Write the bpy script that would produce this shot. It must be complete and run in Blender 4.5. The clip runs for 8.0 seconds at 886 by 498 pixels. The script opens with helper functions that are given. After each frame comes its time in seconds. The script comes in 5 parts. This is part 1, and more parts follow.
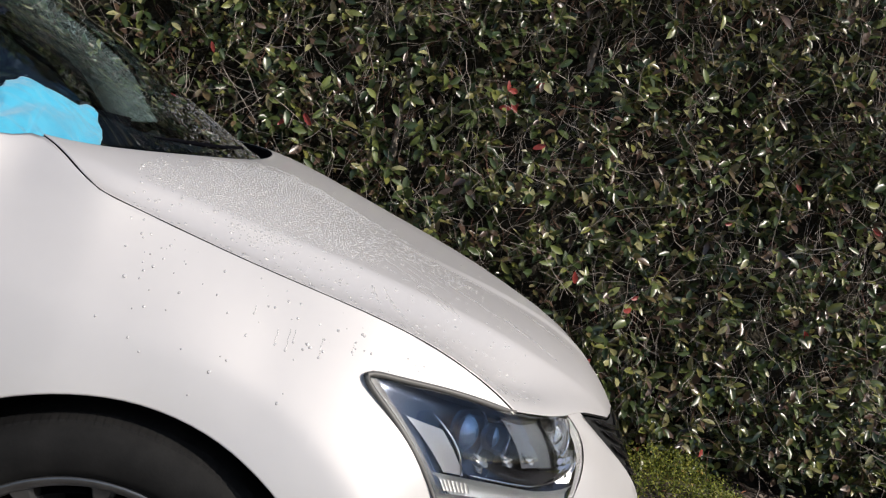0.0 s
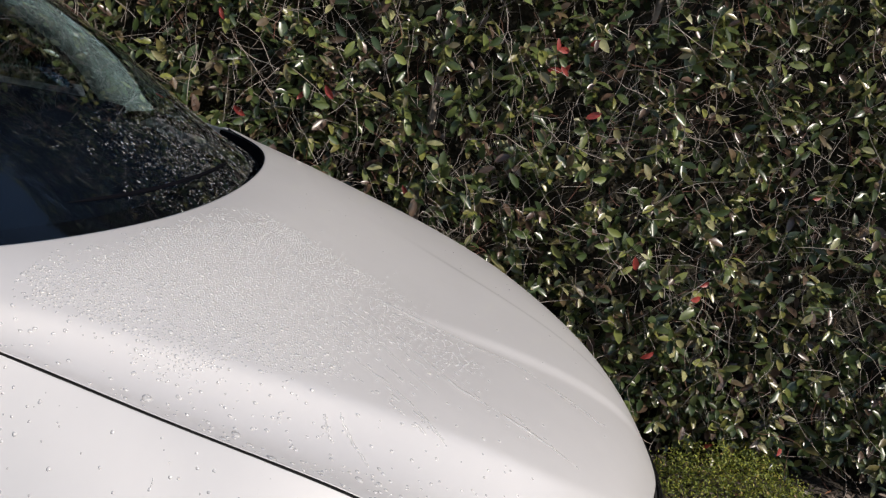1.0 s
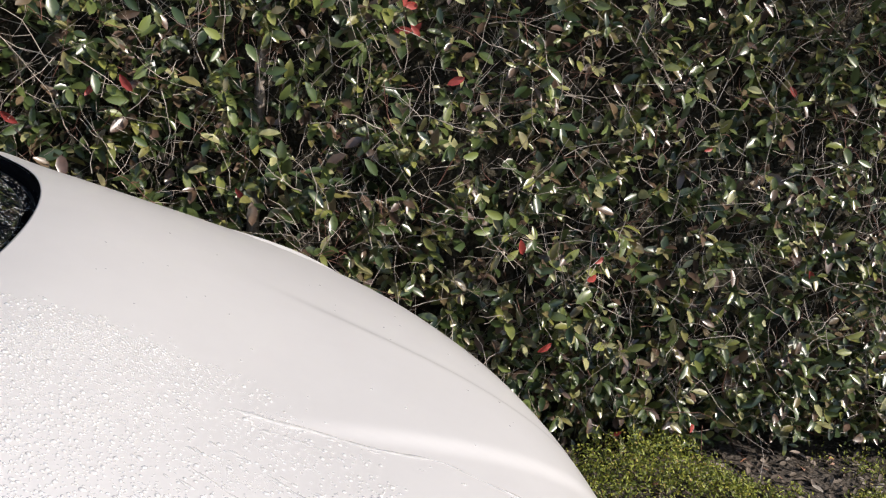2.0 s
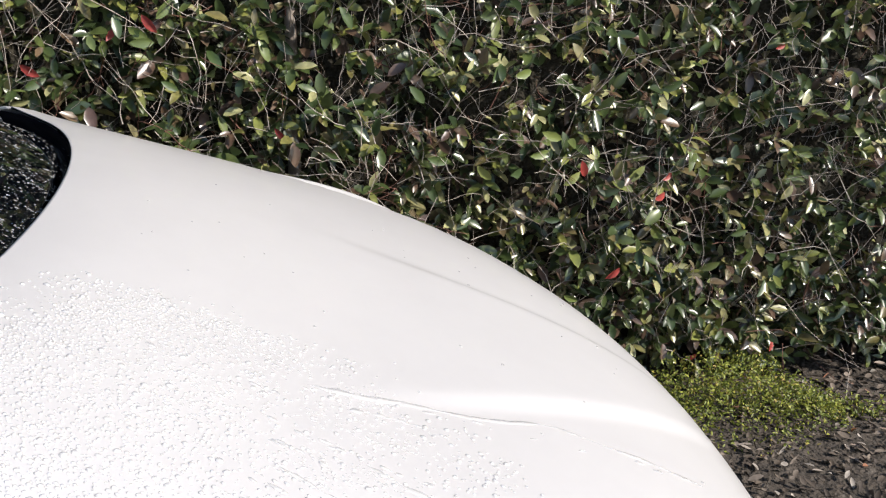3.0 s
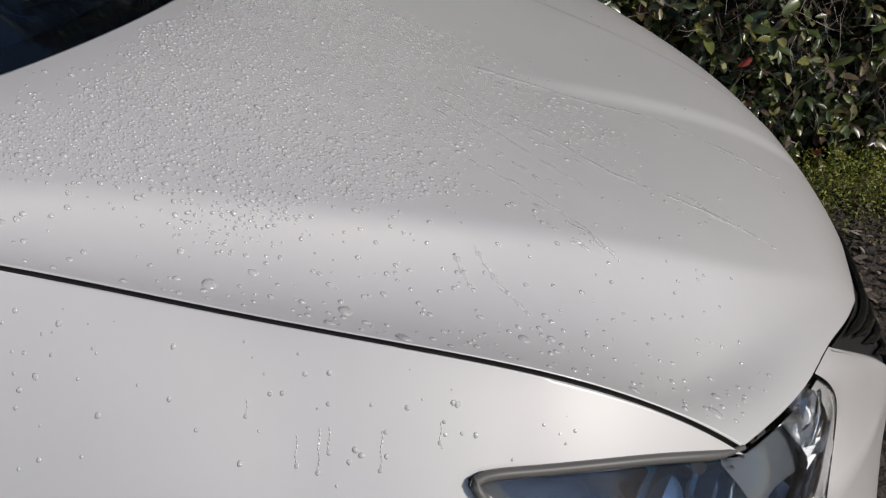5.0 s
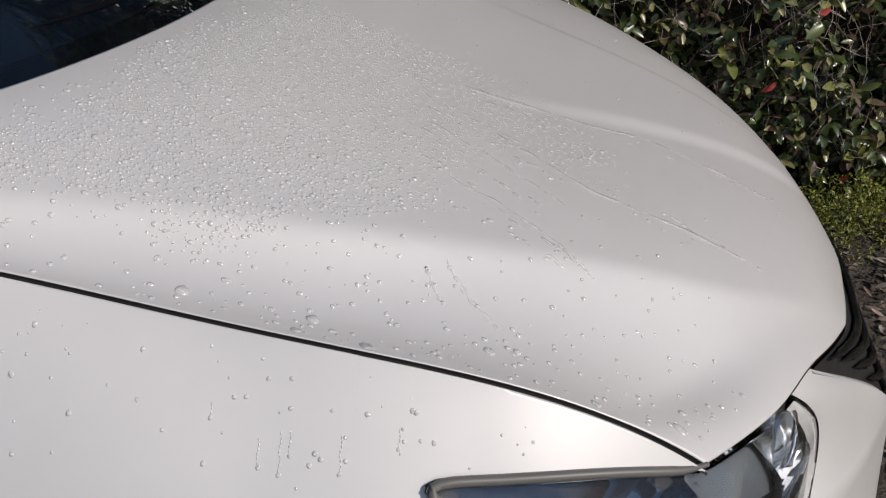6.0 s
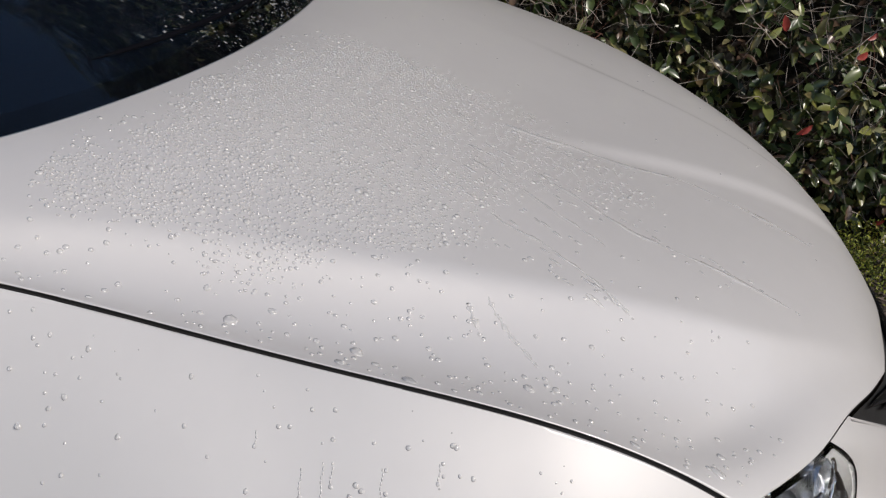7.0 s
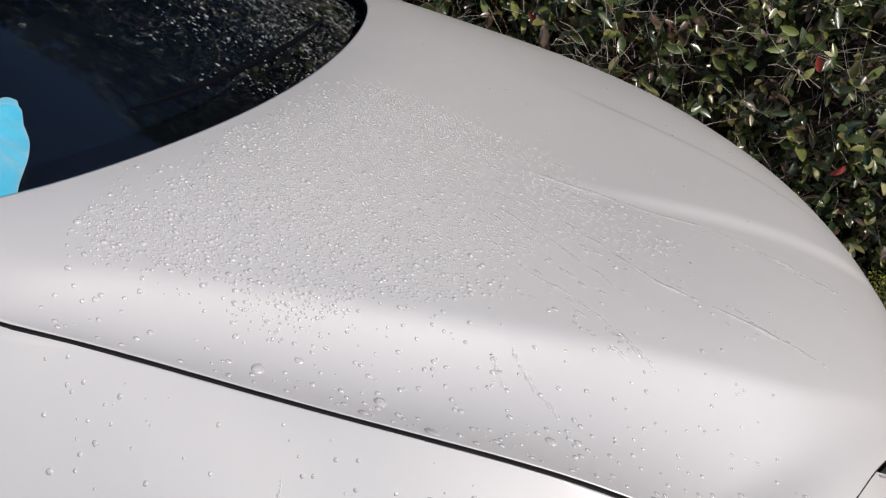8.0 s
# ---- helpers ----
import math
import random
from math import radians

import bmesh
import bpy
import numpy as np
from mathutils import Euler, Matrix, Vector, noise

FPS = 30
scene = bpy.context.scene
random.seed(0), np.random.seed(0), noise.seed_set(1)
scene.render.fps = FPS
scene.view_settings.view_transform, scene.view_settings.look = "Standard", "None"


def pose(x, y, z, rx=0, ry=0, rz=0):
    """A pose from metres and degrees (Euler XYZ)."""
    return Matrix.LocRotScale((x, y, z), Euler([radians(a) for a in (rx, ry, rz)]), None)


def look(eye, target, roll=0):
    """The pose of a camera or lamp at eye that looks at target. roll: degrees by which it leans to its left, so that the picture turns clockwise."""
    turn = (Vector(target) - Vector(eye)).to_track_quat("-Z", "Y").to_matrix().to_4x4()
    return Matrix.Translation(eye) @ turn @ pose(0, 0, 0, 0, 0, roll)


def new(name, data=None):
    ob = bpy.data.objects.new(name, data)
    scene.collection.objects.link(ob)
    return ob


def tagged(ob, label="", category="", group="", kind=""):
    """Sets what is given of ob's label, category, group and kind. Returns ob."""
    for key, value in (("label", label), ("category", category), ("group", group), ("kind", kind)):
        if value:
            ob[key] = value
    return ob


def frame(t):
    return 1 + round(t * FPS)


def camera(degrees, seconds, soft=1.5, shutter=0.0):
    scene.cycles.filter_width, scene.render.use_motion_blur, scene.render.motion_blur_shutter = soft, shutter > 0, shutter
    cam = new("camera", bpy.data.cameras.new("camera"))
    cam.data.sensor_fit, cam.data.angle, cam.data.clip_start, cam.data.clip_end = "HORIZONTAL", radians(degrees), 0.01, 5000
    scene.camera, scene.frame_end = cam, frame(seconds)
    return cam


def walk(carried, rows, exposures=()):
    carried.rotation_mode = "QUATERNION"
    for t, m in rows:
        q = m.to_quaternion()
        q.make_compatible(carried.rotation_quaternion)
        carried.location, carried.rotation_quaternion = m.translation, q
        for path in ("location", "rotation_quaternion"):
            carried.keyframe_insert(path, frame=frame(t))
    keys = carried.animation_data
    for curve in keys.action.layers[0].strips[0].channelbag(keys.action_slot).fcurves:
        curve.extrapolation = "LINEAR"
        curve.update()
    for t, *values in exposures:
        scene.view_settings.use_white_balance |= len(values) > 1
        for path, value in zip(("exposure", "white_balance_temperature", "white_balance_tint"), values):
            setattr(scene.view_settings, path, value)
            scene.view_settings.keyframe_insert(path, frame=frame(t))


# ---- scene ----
cam = camera(52.94, 8.0, soft=1.2)
PATH = [
    (0, (0.3104, -1.9569, 1.0632), (0.4603, 0.0252, 0.8417), 12.47),
    (0.2, (0.3239, -1.9082, 1.0766), (0.4054, 0.0450, 0.6542), 12.48),
    (0.3, (0.3191, -1.8948, 1.1053), (0.3626, 0.0439, 0.6158), 12.67),
    (0.4, (0.3204, -1.8814, 1.1430), (0.3256, 0.0512, 0.6285), 12.44),
    (0.5, (0.3346, -1.8541, 1.1858), (0.3077, 0.0758, 0.6614), 12.22),
    (0.6, (0.3397, -1.8110, 1.2212), (0.3019, 0.1190, 0.6983), 12.18),
    (0.7, (0.3588, -1.7440, 1.2366), (0.2991, 0.1926, 0.7408), 11.78),
    (1, (0.4172, -1.5870, 1.2959), (0.4228, 0.3584, 0.8317), 10.91),
    (1.5, (0.3571, -1.3068, 1.2838), (0.6102, 0.6156, 0.7935), 9.35),
    (1.7, (0.3731, -1.2200, 1.2954), (0.6892, 0.6914, 0.7987), 8.20),
    (2.8, (0.3238, -0.9645, 1.2895), (0.7255, 0.9050, 0.7035), 3.46),
    (3, (0.3283, -0.9616, 1.2661), (0.6316, 0.8990, 0.5980), 1.69),
    (3.2, (0.3207, -0.9590, 1.2325), (0.4899, 0.8884, 0.4850), -0.19),
    (3.5, (0.3168, -0.9990, 1.2106), (0.2789, 0.8048, 0.3475), -1.76),
    (4, (0.3111, -1.0972, 1.2232), (0.1879, 0.6307, 0.2237), 1.67),
    (4.5, (0.2997, -1.1899, 1.2322), (0.2731, 0.5243, 0.2024), 1.99),
    (4.6, (0.2994, -1.2068, 1.2259), (0.2882, 0.5078, 0.1963), 1.59),
    (4.7, (0.2962, -1.2223, 1.2230), (0.3019, 0.4930, 0.1946), 1.38),
    (5.8, (0.3699, -1.2711, 1.2242), (0.2944, 0.4683, 0.2400), 0.71),
    (6, (0.3699, -1.2714, 1.2273), (0.2735, 0.4709, 0.2500), 0.77),
    (6.5, (0.3654, -1.2827, 1.2321), (0.2140, 0.4779, 0.2956), 1.13),
    (7, (0.3562, -1.2813, 1.2357), (0.1966, 0.4907, 0.3221), 1.39),
    (7.5, (0.3570, -1.2777, 1.2422), (0.1957, 0.5041, 0.3481), 1.34),
    (7.8, (0.3637, -1.2822, 1.2551), (0.1494, 0.5092, 0.3921), 0.75),
    (8, (0.3624, -1.2831, 1.2584), (0.1265, 0.5095, 0.4035), 1.03),
]
EXPOSURES = [
    (0.0, 0.05, 6500, 10), (0.3, 0.04, 6500, 10), (0.5, -0.03, 6480, 10), (0.7, -0.06, 6480, 10), (1.0, 0.05, 6500, 10), (1.5, 0.4, 6500, 10), (1.7, 0.5, 6500, 10),
    (2.8, 0.8, 6400, 9.5), (3.0, 0.8, 6340, 9), (3.2, 0.56, 6300, 8.5), (3.5, 0.28, 6270, 8.2), (4.0, -0.30, 6270, 8.2), (4.5, -0.58, 6280, 8.2),
    (5.8, -0.30, 6420, 10), (6.5, -0.27, 6420, 10), (7.0, -0.30, 6400, 10), (7.5, -0.30, 6400, 10), (8.0, -0.09, 6360, 10),
]
walk(cam, [(t, look(eye, target, roll)) for t, eye, target, roll in PATH], EXPOSURES)

# ---- light: clear sky and a high sun behind the viewer ----
SUN_TO = Vector((0.66, -0.45, 0.60)).normalized()
world = bpy.data.worlds.new("sky")
scene.world = world
world.use_nodes = True
wn = world.node_tree
sky = wn.nodes.new("ShaderNodeTexSky")
sky.sky_type = "NISHITA"
sky.sun_disc = False
sky.sun_elevation = math.asin(SUN_TO.z)
sky.sun_rotation = math.atan2(SUN_TO.x, SUN_TO.y)
wn.links.new(sky.outputs["Color"], wn.nodes["Background"].inputs["Color"])
wn.nodes["Background"].inputs["Strength"].default_value = 0.10
sun_data = bpy.data.lights.new("sun", "SUN")
sun_data.energy = 3.6
sun_data.angle = radians(0.53)
sun_data.color = (1.0, 0.92, 0.815)
sun = new("sun", sun_data)
sun.matrix_world = look(SUN_TO * 20, (0, 0, 0))


# ---- materials ----
def material(name, color, rough=0.5, metal=0.0, **more):
    m = bpy.data.materials.new(name)
    m.use_nodes = True
    b = m.node_tree.nodes["Principled BSDF"]
    b.inputs["Base Color"].default_value = (*color, 1)
    b.inputs["Roughness"].default_value = rough
    b.inputs["Metallic"].default_value = metal
    for key, value in more.items():
        b.inputs[key.replace("_", " ")].default_value = value
    return m


def node(m, kind, **inputs):
    n = m.node_tree.nodes.new(kind)
    for key, value in inputs.items():
        n.inputs[key.replace("_", " ")].default_value = value
    return n


def link(m, a, b):
    m.node_tree.links.new(a, b)


def shader(m):
    return m.node_tree.nodes["Principled BSDF"]


def ramp(m, stops):
    r = m.node_tree.nodes.new("ShaderNodeValToRGB")
    e = r.color_ramp.elements
    while len(e) < len(stops):
        e.new(0.5)
    for el, (at, col) in zip(e, stops):
        el.position, el.color = at, (*col, 1)
    return r


def mottle(m, stops, scale, detail=4.0, bump=0.0, bump_scale=None, distance=0.002):
    """Colour by noise at two scales, and a fine relief."""
    co = m.node_tree.nodes.new("ShaderNodeTexCoord")
    n = node(m, "ShaderNodeTexNoise", Scale=scale, Detail=detail, Roughness=0.65)
    link(m, co.outputs["Object"], n.inputs["Vector"])
    r = ramp(m, stops)
    link(m, n.outputs["Fac"], r.inputs["Fac"])
    link(m, r.outputs["Color"], shader(m).inputs["Base Color"])
    if bump:
        n2 = node(m, "ShaderNodeTexNoise", Scale=bump_scale or scale * 6, Detail=3.0)
        link(m, co.outputs["Object"], n2.inputs["Vector"])
        bp = node(m, "ShaderNodeBump", Strength=bump, Distance=distance)
        link(m, n2.outputs["Fac"], bp.inputs["Height"])
        link(m, bp.outputs["Normal"], shader(m).inputs["Normal"])
    return m


PAINT = mottle(material("pearl_white_paint", (0.66, 0.64, 0.63), 0.48, 0.24, Coat_Weight=0.5, Coat_Roughness=0.06),
               [(0.35, (0.642, 0.620, 0.622)), (0.65, (0.682, 0.660, 0.660))], 3.0, 5.0, 0.03, 900.0, 0.0003)
BLACK = mottle(material("black_plastic", (0.015, 0.015, 0.016), 0.45), [(0.3, (0.010, 0.010, 0.011)), (0.7, (0.022, 0.022, 0.023))], 60.0, 4.0, 0.15, 700.0, 0.0005)
GLOSS_BLACK = material("glossy_black_trim", (0.008, 0.008, 0.01), 0.08)
SATIN_BLACK = material("satin_black_moulding", (0.012, 0.013, 0.016), 0.4)
FRIT = material("black_printed_border", (0.003, 0.003, 0.005), 0.8, Specular_IOR_Level=0.05)
RUBBER = mottle(material("tyre_rubber", (0.012, 0.012, 0.012), 0.8, Specular_IOR_Level=0.25), [(0.3, (0.006, 0.006, 0.0065)), (0.7, (0.017, 0.0165, 0.0165))], 18.0, 6.0, 0.3, 200.0, 0.001)
ALLOY = mottle(material("dark_silver_alloy", (0.2, 0.2, 0.205), 0.36, 0.85), [(0.3, (0.17, 0.17, 0.175)), (0.7, (0.25, 0.25, 0.255))], 30.0, 4.0, 0.05, 400.0, 0.0005)
DARK_ALLOY = material("dark_alloy_barrel", (0.05, 0.05, 0.055), 0.5, 0.6)
STEEL = material("brake_steel", (0.10, 0.095, 0.09), 0.6, 1.0)
CHROME = material("chrome", (0.85, 0.86, 0.88), 0.06, 1.0)
SILVER_TRIM = material("satin_silver_trim", (0.34, 0.35, 0.38), 0.36, 0.55)
CLEAR_WHITE = material("white_cell_plastic", (0.42, 0.42, 0.42), 0.2)
GASKET = material("grey_gasket", (0.12, 0.115, 0.11), 0.45)
# blue of the reflected sky is painted into the projector glass
PROJECTOR = material("sky_blue_lens", (0.03, 0.075, 0.17), 0.06, 0.6, Coat_Weight=1.0)
REFLECTOR = mottle(material("satin_reflector", (0.72, 0.73, 0.75), 0.24, 0.9), [(0.3, (0.55, 0.56, 0.58)), (0.7, (0.78, 0.79, 0.80))], 90.0)
LAMP_GREY = material("grey_lamp_panel", (0.035, 0.04, 0.05), 0.6, 0.0)
FLANGE = material("pale_lens_flange", (0.30, 0.30, 0.30), 0.3)
PALE_STRIP = material("grey_light_strip", (0.25, 0.26, 0.27), 0.28, 0.4)
# dark lamp interior; its navy tint stands in for sky mirrored in the lamp
SKY_NAVY = material("sky_tinted_bezel", (0.012, 0.022, 0.046), 0.22, 0.4)
GLASS = material("windscreen_glass", (0.31, 0.41, 0.49), 0.0, 0.0, Transmission_Weight=1.0, IOR=1.38)
CLEAR = material("clear_lamp_lens", (0.95, 0.97, 1.0), 0.0, 0.0, Transmission_Weight=1.0, IOR=1.32)
def water_material(name, clear, refract):
    """Drops: partly clear, partly refracting, with a milky share where the sun lights them through."""
    m = material(name, (0.88, 0.87, 0.87), 0.10, 0.0, Coat_Weight=1.0, Coat_Roughness=0.12, IOR=1.333)
    see = m.node_tree.nodes.new("ShaderNodeBsdfTransparent")
    bend = node(m, "ShaderNodeBsdfGlass", Roughness=0.03, IOR=1.333)
    gloss = node(m, "ShaderNodeBsdfGlossy", Roughness=0.20)
    fres = node(m, "ShaderNodeFresnel", IOR=1.333)
    body = node(m, "ShaderNodeMixShader", Fac=clear)
    whole = node(m, "ShaderNodeMixShader", Fac=refract)
    top = m.node_tree.nodes.new("ShaderNodeMixShader")
    link(m, shader(m).outputs["BSDF"], body.inputs[1])
    link(m, see.outputs["BSDF"], body.inputs[2])
    link(m, body.outputs["Shader"], whole.inputs[1])
    link(m, bend.outputs["BSDF"], whole.inputs[2])
    link(m, fres.outputs["Fac"], top.inputs["Fac"])
    link(m, whole.outputs["Shader"], top.inputs[1])
    link(m, gloss.outputs["BSDF"], top.inputs[2])
    link(m, top.outputs["Shader"], m.node_tree.nodes["Material Output"].inputs["Surface"])
    return m


WATER = water_material("water", 0.48, 0.22)
SPRAY = water_material("water_spray", 0.66, 0.15)
TRIM_BEIGE = mottle(material("pale_grey_pillar_trim", (0.5, 0.5, 0.45), 0.7), [(0.3, (0.33, 0.345, 0.285)), (0.7, (0.40, 0.415, 0.345))], 40.0, 4.0, 0.1, 500.0, 0.0004)
DASH = mottle(material("dark_dashboard", (0.006, 0.007, 0.010), 0.8, Specular_IOR_Level=0.1), [(0.3, (0.0035, 0.005, 0.011)), (0.7, (0.006, 0.009, 0.018))], 50.0, 4.0, 0.2, 600.0, 0.0005)
CLOTH = mottle(material("blue_microfibre", (0.06, 0.46, 0.68), 0.95, 0.0, Sheen_Weight=0.5), [(0.3, (0.045, 0.40, 0.62)), (0.7, (0.08, 0.52, 0.74))], 26.0, 6.0, 0.7, 900.0, 0.002)
BARK = mottle(material("grey_brown_twig", (0.2, 0.16, 0.13), 0.8), [(0.3, (0.18, 0.14, 0.115)), (0.7, (0.52, 0.46, 0.41))], 14.0, 5.0, 0.4, 150.0, 0.002)
REDWOOD = mottle(material("red_brown_twig", (0.16, 0.07, 0.05), 0.7), [(0.3, (0.09, 0.04, 0.03)), (0.7, (0.22, 0.10, 0.07))], 14.0)
# near-black brown: the shade deep in the hedge is put into this colour
CORE = mottle(material("hedge_depth_shade", (0.02, 0.02, 0.012), 0.95), [(0.35, (0.018, 0.016, 0.011)), (0.7, (0.065, 0.055, 0.038))], 18.0, 8.0, 1.0, 45.0, 0.03)
SOIL = mottle(material("dark_soil", (0.07, 0.055, 0.04), 0.95), [(0.3, (0.032, 0.026, 0.021)), (0.55, (0.070, 0.056, 0.045)), (0.75, (0.13, 0.11, 0.092))], 22.0, 9.0, 1.0, 60.0, 0.02)


def leaf_material(name, stops, rough=0.34, translucent=0.12, gloss=0.5):
    m = material(name, (0.06, 0.1, 0.03), rough, Specular_IOR_Level=gloss)
    g = m.node_tree.nodes.new("ShaderNodeNewGeometry")
    r = ramp(m, stops)
    link(m, g.outputs["Random Per Island"], r.inputs["Fac"])
    co = m.node_tree.nodes.new("ShaderNodeTexCoord")
    n = node(m, "ShaderNodeTexNoise", Scale=55.0, Detail=3.0)
    link(m, co.outputs["Object"], n.inputs["Vector"])
    v = node(m, "ShaderNodeMapRange", From_Min=0.3, From_Max=0.7, To_Min=0.75, To_Max=1.25)
    link(m, n.outputs["Fac"], v.inputs["Value"])
    mix = m.node_tree.nodes.new("ShaderNodeVectorMath")
    mix.operation = "SCALE"
    link(m, r.outputs["Color"], mix.inputs[0])
    link(m, v.outputs["Result"], mix.inputs["Scale"])
    link(m, mix.outputs["Vector"], shader(m).inputs["Base Color"])
    t = m.node_tree.nodes.new("ShaderNodeBsdfTranslucent")
    link(m, mix.outputs["Vector"], t.inputs["Color"])
    ms = node(m, "ShaderNodeMixShader", Fac=translucent)
    out = m.node_tree.nodes["Material Output"]
    link(m, shader(m).outputs["BSDF"], ms.inputs[1])
    link(m, t.outputs["BSDF"], ms.inputs[2])
    link(m, ms.outputs["Shader"], out.inputs["Surface"])
    return m


LEAF = leaf_material("hedge_leaf", [(0.0, (0.024, 0.042, 0.016)), (0.30, (0.055, 0.080, 0.025)), (0.52, (0.104, 0.133, 0.038)), (0.64, (0.215, 0.222, 0.056)),
                                    (0.76, (0.125, 0.080, 0.052)), (0.88, (0.095, 0.058, 0.044)), (0.94, (0.28, 0.265, 0.12)), (1.0, (0.40, 0.39, 0.19))], 0.31, 0.12, 0.85)
RED_LEAF = leaf_material("red_leaf", [(0.0, (0.24, 0.03, 0.03)), (0.6, (0.36, 0.06, 0.05)), (1.0, (0.40, 0.18, 0.10))], 0.4, 0.25)
MOSS = leaf_material("low_groundcover_leaf", [(0.0, (0.08, 0.11, 0.02)), (0.5, (0.19, 0.22, 0.035)), (0.85, (0.32, 0.34, 0.05)), (1.0, (0.36, 0.26, 0.07))], 0.5, 0.2)
LITTER = leaf_material("dry_litter", [(0.0, (0.045, 0.033, 0.026)), (0.5, (0.11, 0.084, 0.064)), (0.8, (0.20, 0.16, 0.13)), (0.94, (0.36, 0.32, 0.28)), (1.0, (0.30, 0.11, 0.045))], 0.8, 0.0)


# ---- mesh helpers ----
def mesh_object(name, verts, faces, mat, parent=None, label="", smooth=True):
    me = bpy.data.meshes.new(name)
    me.from_pydata([tuple(v) for v in verts], [], [tuple(f) for f in faces])
    me.materials.append(mat)
    if smooth:
        me.shade_smooth()
    ob = new(name, me)
    if parent is not None:
        ob.parent = parent
    if label:
        tagged(ob, label)
    return ob


def part(name, bm, mat, parent, label="", smooth=False):
    me = bpy.data.meshes.new(name)
    bm.normal_update()
    bm.to_mesh(me)
    bm.free()
    me.materials.append(mat)
    if smooth:
        me.shade_smooth()
    ob = new(name, me)
    ob.parent = parent
    if label:
        tagged(ob, label)
    return ob


def thing(name, label, category, at=(0, 0, 0), kind="", group=""):
    return tagged(new(name), label, category, group, kind)


class Sheet:
    """Collects quads of several grids into one mesh."""

    def __init__(self):
        self.v, self.f = [], []

    def grid(self, rows, flip=False):
        rows = [[tuple(p) for p in r] for r in rows]
        base, n = len(self.v), len(rows[0])
        for r in rows:
            self.v.extend(r)
        for i in range(len(rows) - 1):
            for j in range(n - 1):
                a = base + i * n + j
                q = (a, a + 1, a + n + 1, a + n)
                self.f.append(q[::-1] if flip else q)
        return self

    def make(self, name, mat, parent, label="", smooth=True, weld=1e-5):
        bm = bmesh.new()
        vs = [bm.verts.new(p) for p in self.v]
        for f in self.f:
            try:
                bm.faces.new([vs[i] for i in f])
            except ValueError:
                pass
        bmesh.ops.remove_doubles(bm, verts=bm.verts, dist=weld)
        bmesh.ops.recalc_face_normals(bm, faces=bm.faces)
        return part(name, bm, mat, parent, label, smooth)


def smooth01(t):
    t = min(1.0, max(0.0, t))
    return t * t * (3 - 2 * t)


def lerp(a, b, t):
    return a + (b - a) * t


def tube(points, radii, sides=8, closed=False):
    """Rows of a tube along points; radii per point."""
    pts = [Vector(p) for p in points]
    n = len(pts)
    rows = []
    up = Vector((0, 0, 1))
    for i, p in enumerate(pts):
        a = pts[(i - 1) % n] if closed or i else p
        b = pts[(i + 1) % n] if closed or i < n - 1 else p
        d = (b - a).normalized()
        s = d.cross(up if abs(d.z) < 0.95 else Vector((1, 0, 0))).normalized()
        u = s.cross(d)
        r = radii[i] if hasattr(radii, "__len__") else radii
        rows.append([p + (s * math.cos(k * 2 * math.pi / sides) + u * math.sin(k * 2 * math.pi / sides)) * r for k in range(sides + 1)])
    if closed:
        rows.append(rows[0])
    return rows


# ================= the car: x forward, y to its left, front axle at x = 0 =================
WC = (0.0309, -0.2168, -0.5246, 0.9563, 0.0225, -0.0449)
GC = (-0.7185, 0.0361, 0.1729, 0.1535, -1.2764)
HC = (0.8838, -0.3413, 0.0124, 0.6312, -1.6085, -0.2936, -0.0259, 0.0908, 0.4894, -2.6022, 0.3557, -0.1889, 0.1988, -2.1987, -3.3380)
FC = (0.8786, -0.6010, -0.1704, 0.1299)
NOSE_DROP = 0.0183
COWL, KINK, CORNER = (-0.178, 0.6765), (-0.0833, 0.733), (0.561, 0.7005)
ARCH = (0.0185, 0.2921, 0.3741)


def glass_base_x(y):
    return WC[0] + WC[1] * y * y + WC[2] * y ** 4


def hood_front_x(y):
    q = abs(y)
    # straight from the lamp to the grille's corner, where the edge turns across the nose
    turn = 0.0045 * math.exp(-abs(q - 0.372) / 0.035) - 0.0065 * math.exp(-((q - 0.51) / 0.06) ** 2) - 0.004 * math.exp(-((q - 0.24) / 0.07) ** 2)
    return FC[0] + FC[1] * y * y + FC[2] * y ** 4 + FC[3] * y ** 6 + turn


def gap_y(x):
    """Distance of the bonnet gap from the middle of the car."""
    u = x - 0.3
    a = -(GC[0] + GC[1] * u + GC[2] * u ** 2 + GC[3] * u ** 3 + GC[4] * u ** 4)
    b = COWL[1] + (x - COWL[0]) * (KINK[1] - COWL[1]) / (KINK[0] - COWL[0])
    k = 0.006
    return a if b - a > 0.06 else -k * math.log(math.exp(-a / k) + math.exp(-b / k))


def crown(x, y):
    u, y2 = x - 0.3, y * y
    h = HC
    return (h[0] + h[1] * u + h[2] * u ** 2 + h[3] * u ** 3 + h[4] * u ** 4 + h[5] * u ** 6
            + y2 * (h[6] + h[7] * u + h[8] * u ** 2 + h[9] * u ** 3 + h[10] * u ** 4)
            + y2 * y2 * (h[11] + h[12] * u + h[13] * u ** 2 + h[14] * u ** 3))


